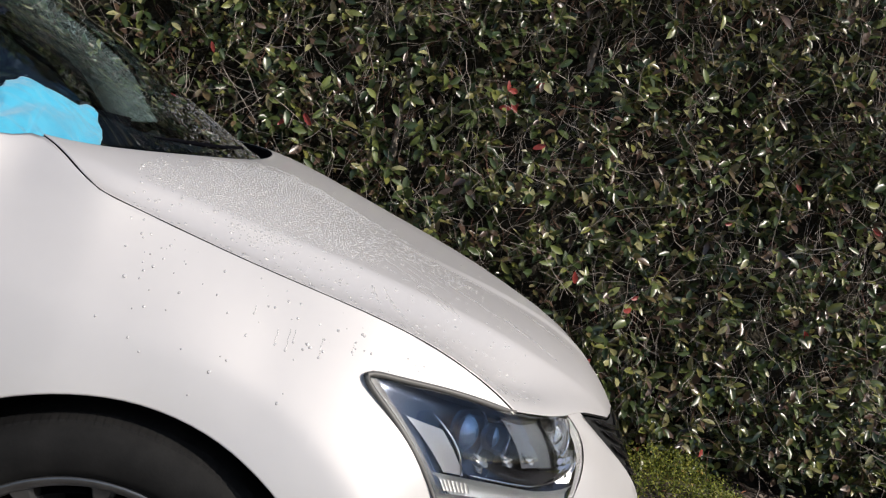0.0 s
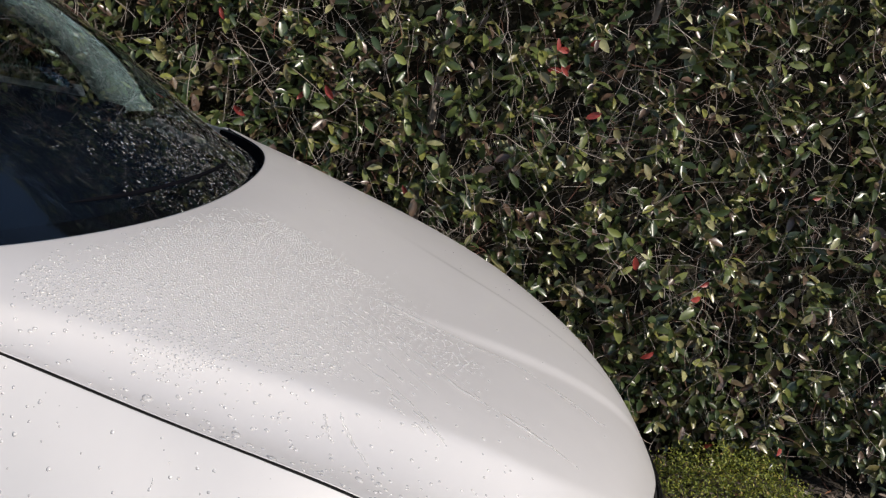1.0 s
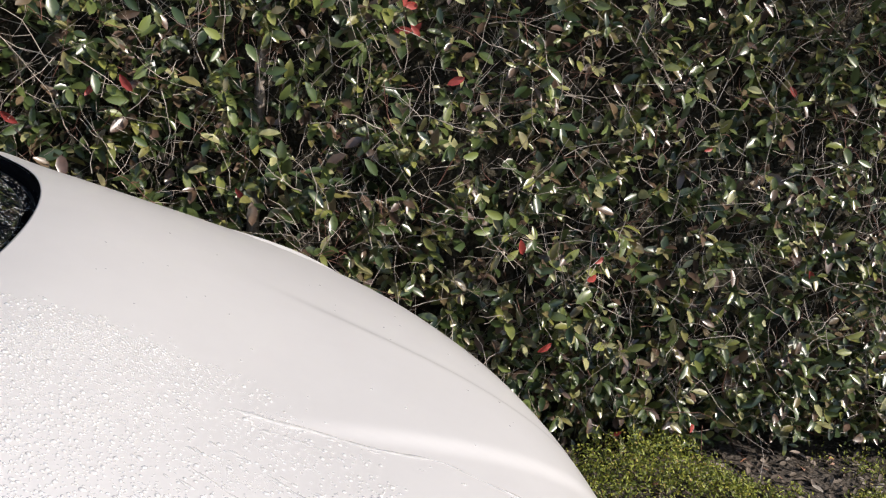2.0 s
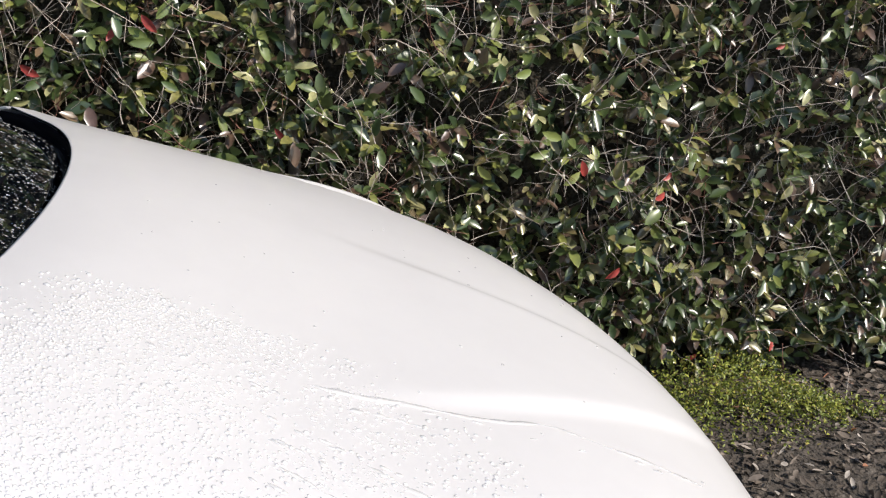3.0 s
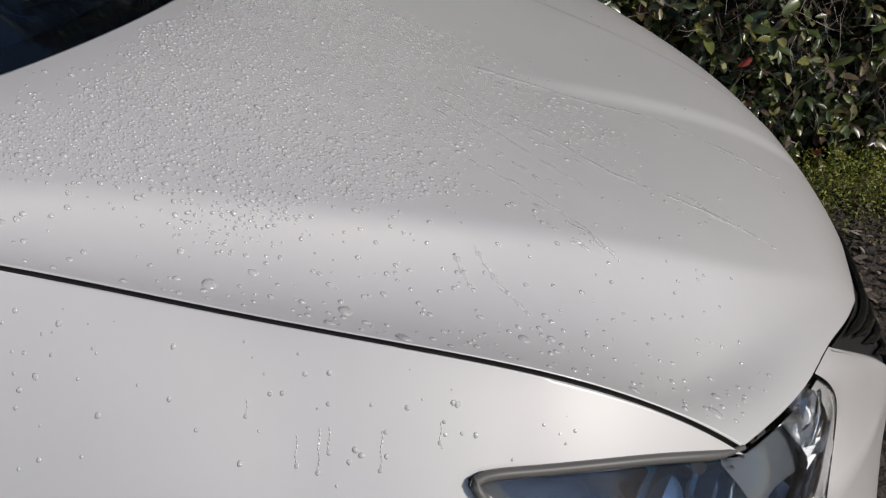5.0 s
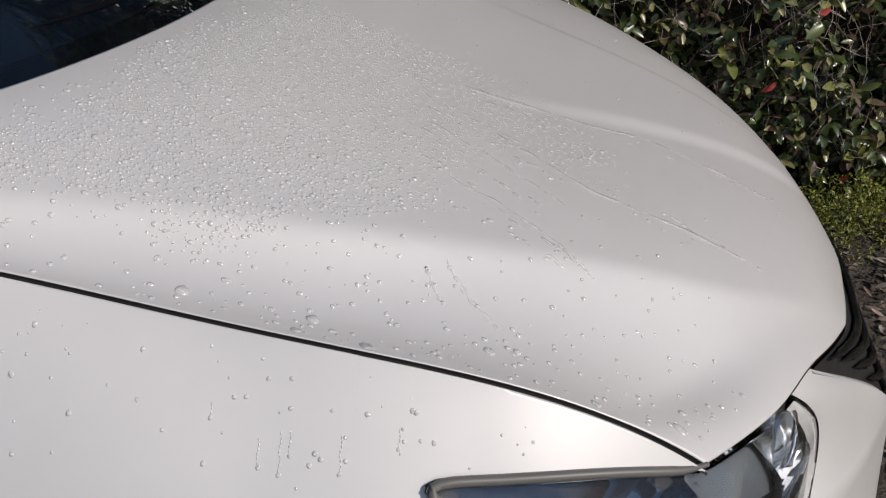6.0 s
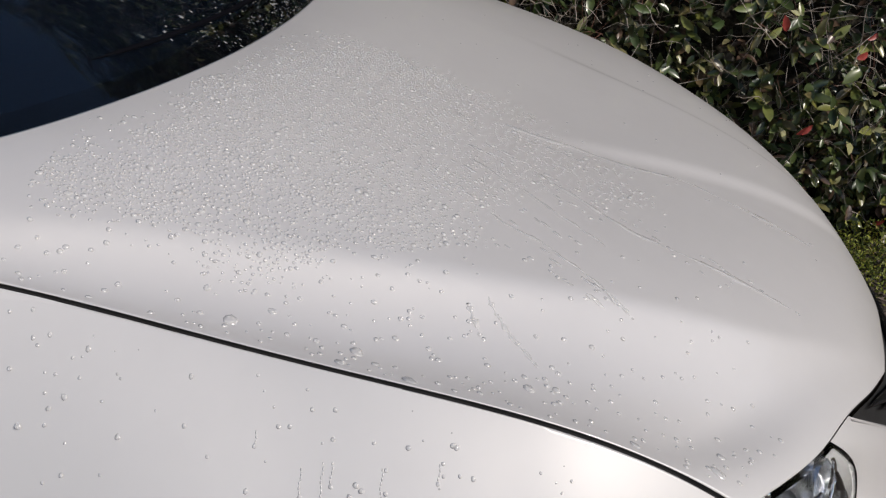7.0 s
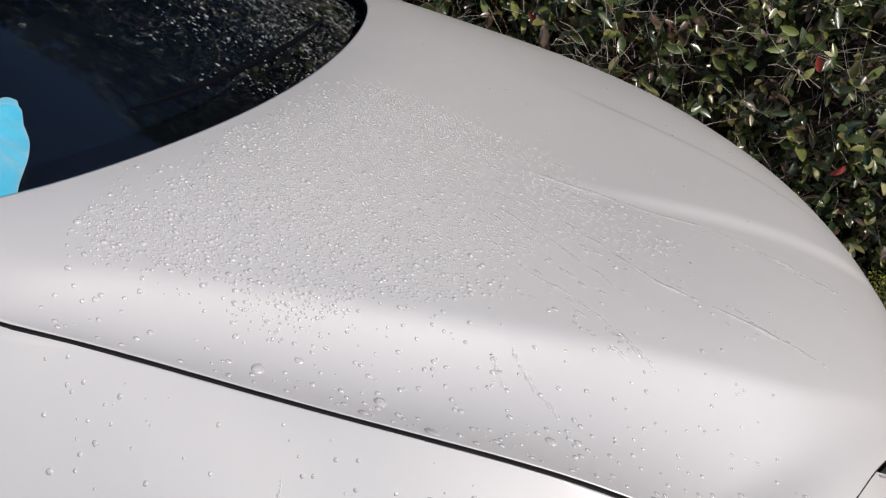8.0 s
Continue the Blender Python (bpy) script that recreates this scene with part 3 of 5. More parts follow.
# ---- headlights ----
def lamp(sign):
    def m(p):
        return (p[0], p[1] if sign < 0 else -p[1], p[2])

    tip = (TIP[0] - 0.010, -wing_y(*TIP) - 0.005, TIP[1] + 0.006)
    corner = (CORNER[0] - 0.001, -CORNER[1] + 0.001, hood_z(*CORNER) - 0.0012)
    hlb = (LAMP_REAR[0] - 0.002, -wing_y(*LAMP_REAR) - 0.004, LAMP_REAR[1])

    def top(u):
        if u < 0.62:
            w = u / 0.62
            end = max(0.0, 1 - w / 0.25) ** 2
            x = lerp(TIP_IN[0], CORNER[0] - 0.001, w) + (tip[0] - TIP_IN[0]) * end
            z = lamp_top(w) + (tip[2] - TIP_IN[1]) * end
            return (x, -wing_y(x, z) - 0.0015 - 0.0035 * end, z)
        w = (u - 0.62) / 0.38
        y = lerp(corner[1], INNER[1], w)
        return (hood_front_x(y) + 0.0016, y, hood_z(hood_front_x(y), y) - 0.0012)

    def low(u):
        return bez(hlb, LOW_A, LOW_B, LAMP_LOW, u)

    def skin(u, v, inset=0.0):
        # the rear tip is rounded off
        dx, dy = u * 0.38 - 0.024, v * 0.20 - 0.024
        if dx < 0 and dy < 0:
            k = max(-dx, -dy) / math.hypot(dx, dy)
            u, v = (0.024 + dx * k) / 0.38, (0.024 + dy * k) / 0.20
        a, b = top(u), low(u)
        # ends run from tip to the low rear corner, and from the bonnet to the low front corner
        bul = 0.028 * math.sin(math.pi * v) * (0.25 + 0.75 * math.sin(math.pi * min(1, u * 0.9 + 0.08))) * (1 - u ** 6) * smooth01(u / 0.25)
        e = bez(INNER, IN_A, IN_B, LAMP_LOW, v)
        p = [lerp(a[k], b[k], v) + (e[k] - lerp(INNER[k], LAMP_LOW[k], v)) * u ** 4 for k in range(3)]
        n = Vector((lerp(0.25, 0.85, u), lerp(-0.93, -0.5, u), 0.25)).normalized()
        bow = rear_bow(v) * (1 - u) ** 6
        p = Vector(p) + Vector((bow, 0, bow)) + n * (bul - inset + 0.004 * (1 - smooth01(u / 0.22)) * smooth01((1 - v) / 0.1))
        return m(p)

    head = new("headlight")
    head.parent = car
    tagged(head, "clear projector headlight with chrome and dark bezel")
    N, M = 32, 16
    outer_ = [[skin(i / N, j / M) for j in range(M + 1)] for i in range(N + 1)]
    inner_ = [[skin(i / N, j / M, 0.003) for j in range(M + 1)] for i in range(N + 1)]
    s = Sheet().grid(outer_).grid(inner_, True)
    edge_o = [r[0] for r in outer_] + outer_[-1][1:] + [r[-1] for r in outer_[::-1]][1:] + outer_[0][::-1][1:]
    edge_i = [r[0] for r in inner_] + inner_[-1][1:] + [r[-1] for r in inner_[::-1]][1:] + inner_[0][::-1][1:]
    s.grid([edge_o, edge_i])
    lens = s.make("lamp_lens", CLEAR, head, "clear polycarbonate lens")
    lens.visible_shadow = False
    # black seal round the edge
    rim = edge_o[N + M:] + edge_o[1:int(N * 0.66)]
    Sheet().grid(tube(rim, [0.0002] + [0.0012] * (len(rim) - 2) + [0.0002], 6)).make("lamp_seal", BLACK, head)
    # thick moulded gasket round the rear tip and along the upper edge
    path = [Vector(skin(0, 1 - j / M)) for j in range(M + 1)] + [Vector(skin(i / N, 0)) for i in range(1, 21)]
    for _ in range(3):
        path = [path[0]] + [(path[k - 1] + path[k] * 2 + path[k + 1]) / 4 for k in range(1, len(path) - 1)] + [path[-1]]
    Sheet().grid(tube(path, [0.0022 + 0.0024 * smooth01(k / 6) * smooth01((len(path) - 1 - k) / 3) for k in range(len(path))], 8)).make("lamp_gasket", GASKET, head, "dark grey moulded gasket")
    # housing bowl
    s = Sheet()
    bowl = [[skin(lerp(0.01, 0.99, i / N), lerp(0.02, 0.98, j / M), 0.006 + 0.055 * (math.sin(math.pi * j / M) ** 0.5) * smooth01(i / N * 3) * smooth01((1 - i / N) * 6)) for j in range(M + 1)] for i in range(N + 1)]
    s.grid(bowl).make("lamp_housing", SKY_NAVY, head, "dark bezel tinted navy for the sky's reflection")
    # dark border behind the edge of the lens
    s = Sheet()
    s.grid([[skin(i / 32, lerp(0.005, 0.045, j / 2), 0.0042) for j in range(3)] for i in range(33)])
    s.grid([[skin(i / 32, lerp(0.955, 0.995, j / 2), 0.0042) for j in range(3)] for i in range(33)])
    s.grid([[skin(lerp(0.003, 0.045, i / 2), j / 16, 0.0040) for j in range(17)] for i in range(3)])
    s.make("lamp_border", SATIN_BLACK, head, "dark moulded border of the headlight")
    # satin trim wedge behind the lens
    s = Sheet()
    s.grid([[skin(lerp(0.075, 0.205 - 0.03 * (j / 6), i / 8) + 0.05 * (j / 6), lerp(0.34 + 0.05 * i / 8, 0.78, j / 6), 0.010) for j in range(7)] for i in range(9)])
    s.make("lamp_trim", SILVER_TRIM, head, "satin silver inner trim")
    s = Sheet()
    s.grid([[skin(lerp(0.02, 0.97, i / 24), lerp(0.80, 0.965, j / 4), 0.007 + 0.006 * math.sin(math.pi * j / 4)) for j in range(5)] for i in range(25)])
    s.make("light_strip", PALE_STRIP, head, "grey running light strip")
    # glossy black trough under the projectors, shaped like a smile, and the grey band below it
    s = Sheet()
    s.grid([[skin(lerp(0.30, 0.90, i / 20), lerp(0.60, 0.60 + 0.15 * math.sin(math.pi * i / 20) ** 0.7, j / 4) - 0.10 * (i / 20) ** 3 + 0.02 * math.sin(math.pi * i / 20), 0.014 + 0.008 * math.sin(math.pi * j / 4)) for j in range(5)] for i in range(21)])
    s.make("lamp_mask", GLOSS_BLACK, head, "glossy black trough under the projectors")
    rim_line = [Vector(skin(lerp(0.26, 0.93, i / 24), 0.785 - 0.22 * (i / 24) ** 3.5 - 0.02 * (1 - i / 24), 0.010)) for i in range(25)]
    Sheet().grid(tube(rim_line, [0.0004] + [0.0016] * 23 + [0.0004], 6)).make("chrome_line", CHROME, head, "thin chrome line over the light strip")
    spine = [Vector(skin(0.205 + 0.03 * math.sin(3 * v), lerp(0.26, 0.80, v), 0.010)) for v in [k / 12 for k in range(13)]]
    Sheet().grid(tube(spine, [0.0004] + [0.0017] * 11 + [0.0004], 6)).make("chrome_edge", CHROME, head, "chrome edge beside the inner trim")
    s = Sheet()
    for k in range(7):
        u0 = 0.08 + 0.022 * k
        s.grid([[skin(u0 + 0.019 * i / 3, lerp(0.845, 0.935, j / 3), 0.0045 + 0.003 * math.sin(math.pi * i / 3) * math.sin(math.pi * j / 3)) for j in range(4)] for i in range(4)])
    s.make("light_cells", CLEAR_WHITE, head, "white indicator cells")
    # bright brackets below and between the projectors
    for u0, v0, du, dv in ((0.315, 0.56, 0.05, 0.09), (0.455, 0.50, 0.035, 0.10), (0.58, 0.44, 0.035, 0.08), (0.30, 0.66, 0.03, 0.06)):
        s = Sheet()
        s.grid([[skin(u0 + du * i / 5, v0 + dv * j / 5 + 0.02 * math.sin(2.1 * i), 0.010 + 0.010 * math.sin(math.pi * i / 5) + 0.005 * math.sin(2.7 * j + i)) for j in range(6)] for i in range(6)])
        s.make("chrome_bracket", REFLECTOR, head, "bright bracket beside the projectors")
    # grey panel between the projectors and the inner reflectors
    s = Sheet()
    s.grid([[skin(lerp(0.57, 0.80, i / 8), lerp(0.04, 0.58, j / 5), 0.020 + 0.012 * math.sin(math.pi * i / 8)) for j in range(6)] for i in range(9)])
    s.make("lamp_panel", LAMP_GREY, head, "smooth dark grey inner panel")
    # bright reflector shell at the inner end, and the pale moulded flange beside it
    s = Sheet()
    s.grid([[skin(lerp(0.79, 0.945, i / 10), lerp(0.04, 0.78, j / 10), 0.012 + 0.026 * math.sin(math.pi * i / 10) + 0.003 * math.sin(9.0 * j / 10 + i)) for j in range(11)] for i in range(11)])
    s.make("reflector_shell", REFLECTOR, head, "bright ribbed reflector shell")
    s = Sheet()
    s.grid([[skin(lerp(0.94, 0.995, i / 4), lerp(0.02, 0.97, j / 12), 0.005 + 0.0012 * math.sin(2.4 * i)) for j in range(13)] for i in range(5)])
    s.make("lens_flange", FLANGE, head, "pale moulded flange of the lens")
    # faceted reflector
    s = Sheet()
    for i in range(5):
        for j in range(4):
            u0, u1 = lerp(0.80, 0.95, i / 5), lerp(0.80, 0.95, (i + 0.92) / 5)
            v0, v1 = lerp(0.40, 0.72, j / 4), lerp(0.40, 0.72, (j + 0.92) / 4)
            tilt = 0.006 * math.sin(3.1 * i + 5.3 * j)
            s.grid([[skin(u0, v0, 0.018 + tilt), skin(u0, v1, 0.014)], [skin(u1, v0, 0.014 - tilt), skin(u1, v1, 0.018)]])
    s.make("faceted_reflector", CHROME, head, "faceted chrome reflector", smooth=False)
    # projectors and reflector bowls
    for u, v, r, d in ((0.38, 0.36, 0.036, 0.032), (0.52, 0.33, 0.024, 0.030), (0.86, 0.24, 0.030, 0.008), (0.90, 0.52, 0.018, 0.010)):
        c = Vector(skin(u, v, d))
        f = Vector(m((lerp(0.75, 0.9, u), -0.55, 0.12))).normalized()
        right = f.cross(Vector((0, 0, 1))).normalized()
        up = right.cross(f)
        ring, ball = [], []
        for i in range(8):
            a = i / 7
            rr = r * (1 - 0.45 * a * a)
            dd = -0.025 * a
            ring.append([c + f * dd + (right * math.cos(t) + up * math.sin(t)) * rr for t in [k * math.pi / 12 for k in range(25)]])
        Sheet().grid(ring).make("lamp_bowl", REFLECTOR if u > 0.7 else SKY_NAVY, head, "bright reflector bowl" if u > 0.7 else "dark projector shroud")
        arc = [c + f * 0.004 + (right * math.cos(t) + up * math.sin(t)) * r * 1.02 for t in [lerp(2.0, 4.7, k / 14) for k in range(15)]]
        Sheet().grid(tube(arc, [0.0003] + [0.0022] * 13 + [0.0003], 6)).make("chrome_crescent", CHROME, head)
        for i in range(9):
            a = i / 8 * math.pi / 2
            rr = r * (0.86 if u < 0.7 else 0.6) * math.cos(a)
            ball.append([c - f * 0.02 + f * (r * 0.75 * math.sin(a)) + (right * math.cos(t) + up * math.sin(t)) * max(rr, 1e-5) for t in [k * math.pi / 10 for k in range(21)]])
        Sheet().grid(ball).make("projector_lens", PROJECTOR if u < 0.7 else CLEAR, head, "projector lens with the reflected sky's blue in its colour" if u < 0.7 else "")
    return head


lamp(-1)
lamp(1)


# ---- windscreen, wiper, cabin ----
RAKE = radians(27.5)
LENGTH = 1.0


def screen(y, h, off=0.0):
    """A place on the windscreen: y at its base, h metres up along it."""
    k = h / LENGTH
    x = glass_base_x(0) + (glass_base_x(y) - glass_base_x(0)) * (1 - 0.45 * smooth01(h / 0.5)) + 0.004 - h * math.cos(RAKE) * (1 - 0.10 * (y / 0.75) ** 2)
    z = WC[3] + WC[4] * y * y + WC[5] * y ** 4 - 0.034 + h * math.sin(RAKE) - 0.03 * k * k
    return (x + off * math.sin(RAKE), y * (1 - 0.06 * smooth01(h / 0.14) - 0.16 * k), z + off * math.cos(RAKE))


rows_ = [[screen(lerp(-0.83, 0.83, j / 40), lerp(-0.006, LENGTH, i / 24)) for j in range(41)] for i in range(25)]
inn = [[screen(lerp(-0.83, 0.83, j / 40), lerp(-0.006, LENGTH, i / 24), -0.005) for j in range(41)] for i in range(25)]


def slab(front, back):
    """Two parallel grids closed along their edges."""
    return Sheet().grid(front).grid(back, True).grid([rim_of(front), rim_of(back)])


ws = slab(rows_, inn).make("windscreen", GLASS, car, "dark tinted windscreen")
ws.visible_shadow = False
# black printed border along the lower edge, under the glass
rows_ = [[screen(lerp(-0.82, 0.82, j / 40), lerp(-0.005, 0.075, i / 4), -0.0075) for j in range(41)] for i in range(5)]
Sheet().grid(rows_).make("screen_border", FRIT, car)


# black cowl trim between the bonnet's rear edge and the glass
rows_ = []
for j in range(61):
    y = lerp(-0.70, 0.70, j / 60)
    bx, bz = glass_base_x(y), foot_z(y)
    e = screen(y, 0.004, 0.0012)
    rows_.append([(bx + 0.0015, y, bz - 0.0055), (bx - 0.0012, y, bz - 0.014), (e[0] + 0.004, e[1], e[2] + 0.0005), (e[0] - 0.006, e[1], e[2] + 0.003)])
Sheet().grid(rows_).make("cowl_trim", FRIT, car, "black cowl trim at the foot of the windscreen")


def pillar(sign):
    s = Sheet()
    rows_ = []
    for i in range(17):
        h = lerp(0.0, LENGTH + 0.02, i / 16)
        a = Vector(screen(sign * 0.822, h, 0.003))
        b = Vector(screen(sign * 0.852, h, 0.001))
        c = b + Vector((-0.045, sign * 0.008, -0.03))
        d = c + Vector((-0.05, -sign * 0.01, -0.03))
        rows_.append([a, b, c, d])
    s.grid(rows_).make("screen_pillar", BLACK if sign > 0 else PAINT, car, smooth=False)
    s = Sheet()
    rows_ = []
    for i in range(17):
        h = lerp(0.115, LENGTH + 0.02, i / 16)
        a = Vector(screen(sign * 0.795, h, -0.011))
        d = a + Vector((-0.125, sign * 0.004, -0.028))
        mid = (a + d) / 2 + Vector((0.0, -sign * 0.014, 0.0))
        rows_.append([a, a * 0.6 + mid * 0.4 + Vector((0, -sign * 0.004, 0)), mid, d * 0.6 + mid * 0.4 + Vector((0, -sign * 0.004, 0)), d])
    s.grid(rows_).make("pillar_trim", TRIM_BEIGE, car, "pale grey inner pillar trim")


pillar(-1)
pillar(1)

# dashboard
rows_ = []
for i in range(9):
    u = i / 8
    rows_.append([(lerp(glass_base_x(y), -0.72, u) - 0.03, y, lerp(WC[3] - 0.075, 0.945, u) + 0.02 * math.sin(math.pi * u) - 0.22 * max(0, u - 0.85) / 0.15) for y in [lerp(-0.73, 0.73, j / 20) for j in range(21)]])
Sheet().grid(rows_).make("dashboard", DASH, car, "dark dashboard under the windscreen")

# wiper
def wiper(y0, y1, h0, h1):
    w = new("wiper")
    w.parent = car
    tagged(w, "black windscreen wiper blade")
    pts = [screen(lerp(y0, y1, i / 14), lerp(h0, h1, i / 14), 0.001) for i in range(15)]
    Sheet().grid(tube(pts, [0.0001, 0.0028] + [0.0036] * 11 + [0.0028, 0.0001], 8)).make("wiper_blade", FRIT, w)


wiper(-0.42, 0.23, 0.105, 0.080)


# ---- rest of the body: doors, roof, tail ----
def shell():
    s = Sheet()
    for sign in (-1, 1):
        rows_ = []
        for i in range(41):
            x = lerp(-0.62, -3.42, i / 40)
            tail = smooth01((-x - 2.7) / 0.75)
            d = 0.36 ** 2 - (x + 2.6) ** 2
            low = 0.31 + math.sqrt(d) if d > 0 else 0.22
            belt = 0.975 + 0.03 * smooth01((-x - 0.62) / 1.5)
            w = 0.872 - 0.13 * tail
            rows_.append([(x, sign * (rim_y(-0.62) + 0.004 - 0.13 * tail + (w - rim_y(-0.62) - 0.004 + 0.13 * tail) * (1 - (1 - k / 14) ** 2.4)), lerp(belt, low, (k / 14) ** 1.4)) for k in range(15)])
        s.grid(rows_)
    rows_ = []
    for j in range(17):
        y = lerp(-0.745, 0.745, j / 16)
        rows_.append([(-3.42, y * 0.87, 0.99), (-3.46 + 0.02 * (y / .745) ** 2, y * 0.95, 0.72), (-3.45, y * 0.95, 0.5), (-3.40, y * 0.9, 0.22)])
    s.grid(rows_)
    s.make("body_side", PAINT, car, "pearl white doors and tail")
    # roof
    s = Sheet()
    rows_ = []
    for i in range(21):
        u = i / 20
        x = lerp(screen(0, LENGTH)[0], -2.75, u)
        rows_.append([(x - 0.06 * (2 * j / 16 - 1) ** 2 * (1 - u), lerp(-0.60, 0.60, j / 16), 1.385 + 0.05 * math.sin(math.pi * (0.22 + 0.6 * u)) - 0.04 * (2 * j / 16 - 1) ** 2 - 0.06 * u * u) for j in range(17)])
    s.grid(rows_).make("roof", PAINT, car, "pearl white roof")
    for sign in (-1, 1):
        for x0_, x1_, x2_, x3_ in ((-0.62, -1.50, -1.02, -1.47), (-1.56, -2.42, -1.53, -2.35)):
            rows_ = []
            for i in range(9):
                u = i / 8
                rows_.append([(lerp(lerp(x0_, x1_, u), lerp(x2_, x3_, u), k / 6), sign * lerp(0.765, 0.60, k / 6), lerp(0.975, 1.375, k / 6)) for k in range(7)])
            g = slab(rows_, [[(p[0], p[1] - sign * 0.004, p[2] - 0.002) for p in r] for r in rows_]).make("side_window", GLASS, car, "dark side window")
            g.visible_shadow = False
        rows_ = []
        for i in range(3):
            u = i / 2
            rows_.append([(lerp(lerp(-1.50, -1.56, u), lerp(-1.47, -1.53, u), k / 4), sign * (lerp(0.765, 0.60, k / 4) + 0.003), lerp(0.975, 1.375, k / 4)) for k in range(5)])
        Sheet().grid(rows_).make("door_pillar", BLACK, car)
        rows_ = []
        for i in range(9):
            u = i / 8
            rows_.append([(lerp(lerp(-2.42, -3.42, u), lerp(-2.35, -2.85, u), k / 6), sign * lerp(0.765 - 0.1 * u, 0.60 - 0.04 * u, k / 6), lerp(0.99, 1.365, k / 6)) for k in range(7)])
        Sheet().grid(rows_).make("rear_quarter", PAINT, car)
    rows_ = [[(lerp(-3.42, -2.78, k / 6), lerp(-0.66, 0.66, j / 10) * lerp(1, 0.9, k / 6), lerp(0.98, 1.36, k / 6)) for k in range(7)] for j in range(11)]
    slab(rows_, [[(p[0] + 0.004, p[1], p[2] - 0.003) for p in r] for r in rows_]).make("rear_window", GLASS, car)
    # floor and cabin lining
    for sign in (-1, 1):
        rows_ = [[(lerp(-0.46, -3.3, i / 12), sign * lerp(0.72, 0.745, k / 4), lerp(0.962, 0.25, k / 4)) for k in range(5)] for i in range(13)]
        Sheet().grid(rows_).make("door_lining", DASH, car)
    rows_ = [[(-0.10 + 0.02 * k, lerp(-0.72, 0.72, j / 8), lerp(0.92, 0.25, k / 4)) for k in range(5)] for j in range(9)]
    Sheet().grid(rows_).make("bulkhead", DASH, car)
    rows_ = [[(lerp(-0.1, -3.3, i / 6), lerp(-0.72, 0.72, j / 4), 0.24) for j in range(5)] for i in range(7)]
    Sheet().grid(rows_).make("floor_pan", DASH, car)
    rows_ = [[(-1.35 - 0.25 * k / 4, lerp(-0.6, 0.6, j / 8), lerp(0.5, 1.2, k / 4)) for k in range(5)] for j in range(9)]
    Sheet().grid(rows_).make("seat_back", DASH, car)


shell()


# ---- wheels ----
def lathe(profile, segs, cx, cy, cz, sign):
    return [[(cx + r * math.cos(2 * math.pi * i / segs), cy + sign * w, cz + r * math.sin(2 * math.pi * i / segs)) for r, w in profile] for i in range(segs + 1)]


def wheel(cx, sign):
    w = new("wheel")
    w.parent = car
    tagged(w, "dark silver ten-spoke alloy wheel with black tyre")
    cz, cy = 0.318, sign * 0.834
    tyre = [(0.232, -0.004), (0.237, 0.006), (0.250, 0.013), (0.275, 0.015), (0.295, 0.009), (0.308, -0.002), (0.3145, -0.018), (0.318, -0.05), (0.318, -0.16), (0.309, -0.205), (0.28, -0.22), (0.226, -0.21)]
    Sheet().grid(lathe(tyre, 72, cx, cy, cz, sign)).make("tyre", RUBBER, w, "black rubber tyre")
    # shoulder blocks
    s = Sheet()
    for i in range(170):
        a0, a1 = 2 * math.pi * (i + 0.12) / 170, 2 * math.pi * (i + 0.84) / 170
        blk = []
        for a in (a0, a1):
            blk.append([(cx + r * math.cos(a), cy + sign * v, cz + r * math.sin(a)) for r, v in ((0.3020, 0.0020), (0.3088, -0.0015), (0.3153, -0.018), (0.3186, -0.045), (0.317, -0.05))])
        s.grid(blk)
    s.make("tyre_tread", RUBBER, w, smooth=False)
    rim = [(0.235, -0.002), (0.235, 0.004), (0.231, 0.006), (0.222, 0.001), (0.217, -0.010), (0.212, -0.05), (0.204, -0.16)]
    Sheet().grid(lathe(rim, 72, cx, cy, cz, sign)).make("rim", ALLOY, w, "dark silver rim lip")
    barrel = [(0.199, -0.03), (0.198, -0.19)]
    Sheet().grid(lathe(barrel, 48, cx, cy, cz, sign)).make("rim_barrel", DARK_ALLOY, w)
    disc = [(0.150, -0.10), (0.150, -0.118), (0.04, -0.118), (0.04, -0.10), (0.150, -0.10)]
    Sheet().grid(lathe(disc, 48, cx, cy, cz, sign)).make("brake_disc", STEEL, w, "steel brake disc")
    back = [(0.205, -0.15), (0.0001, -0.15)]
    Sheet().grid(lathe(back, 32, cx, cy, cz, sign)).make("backing_plate", BLACK, w)
    hub = [(0.0001, 0.002), (0.03, 0.001), (0.036, -0.004), (0.055, -0.02), (0.06, -0.06)]
    Sheet().grid(lathe(hub, 32, cx, cy, cz, sign)).make("hub_cap", ALLOY, w)
    for k in range(10):
        a = radians(88 + 72 * (k // 2) + 28 * (k % 2))
        er, et = Vector((math.cos(a), 0, math.sin(a))), Vector((-math.sin(a), 0, math.cos(a)))
        c = Vector((cx, cy, cz))
        o = Vector((0, sign, 0))
        rows_ = []
        for i in range(9):
            u = i / 8
            r = lerp(0.045, 0.222, u)
            hw = lerp(0.0115, 0.0085, u) + 0.008 * smooth01((u - 0.8) / 0.2)
            f = lerp(-0.010, -0.004, u) - 0.010 * math.sin(math.pi * u)
            p = c + er * r
            rows_.append([p + et * hw + o * (f - 0.03), p + et * hw + o * (f - 0.006), p + et * (hw - 0.004) + o * f, p - et * (hw - 0.004) + o * (f - 0.002), p - et * hw + o * (f - 0.008), p - et * hw + o * (f - 0.03)])
        Sheet().grid(rows_).make("spoke", ALLOY, w, smooth=False)


for sx in (-1, 1):
    wheel(0.022, sx)
    wheel(-2.578, sx)


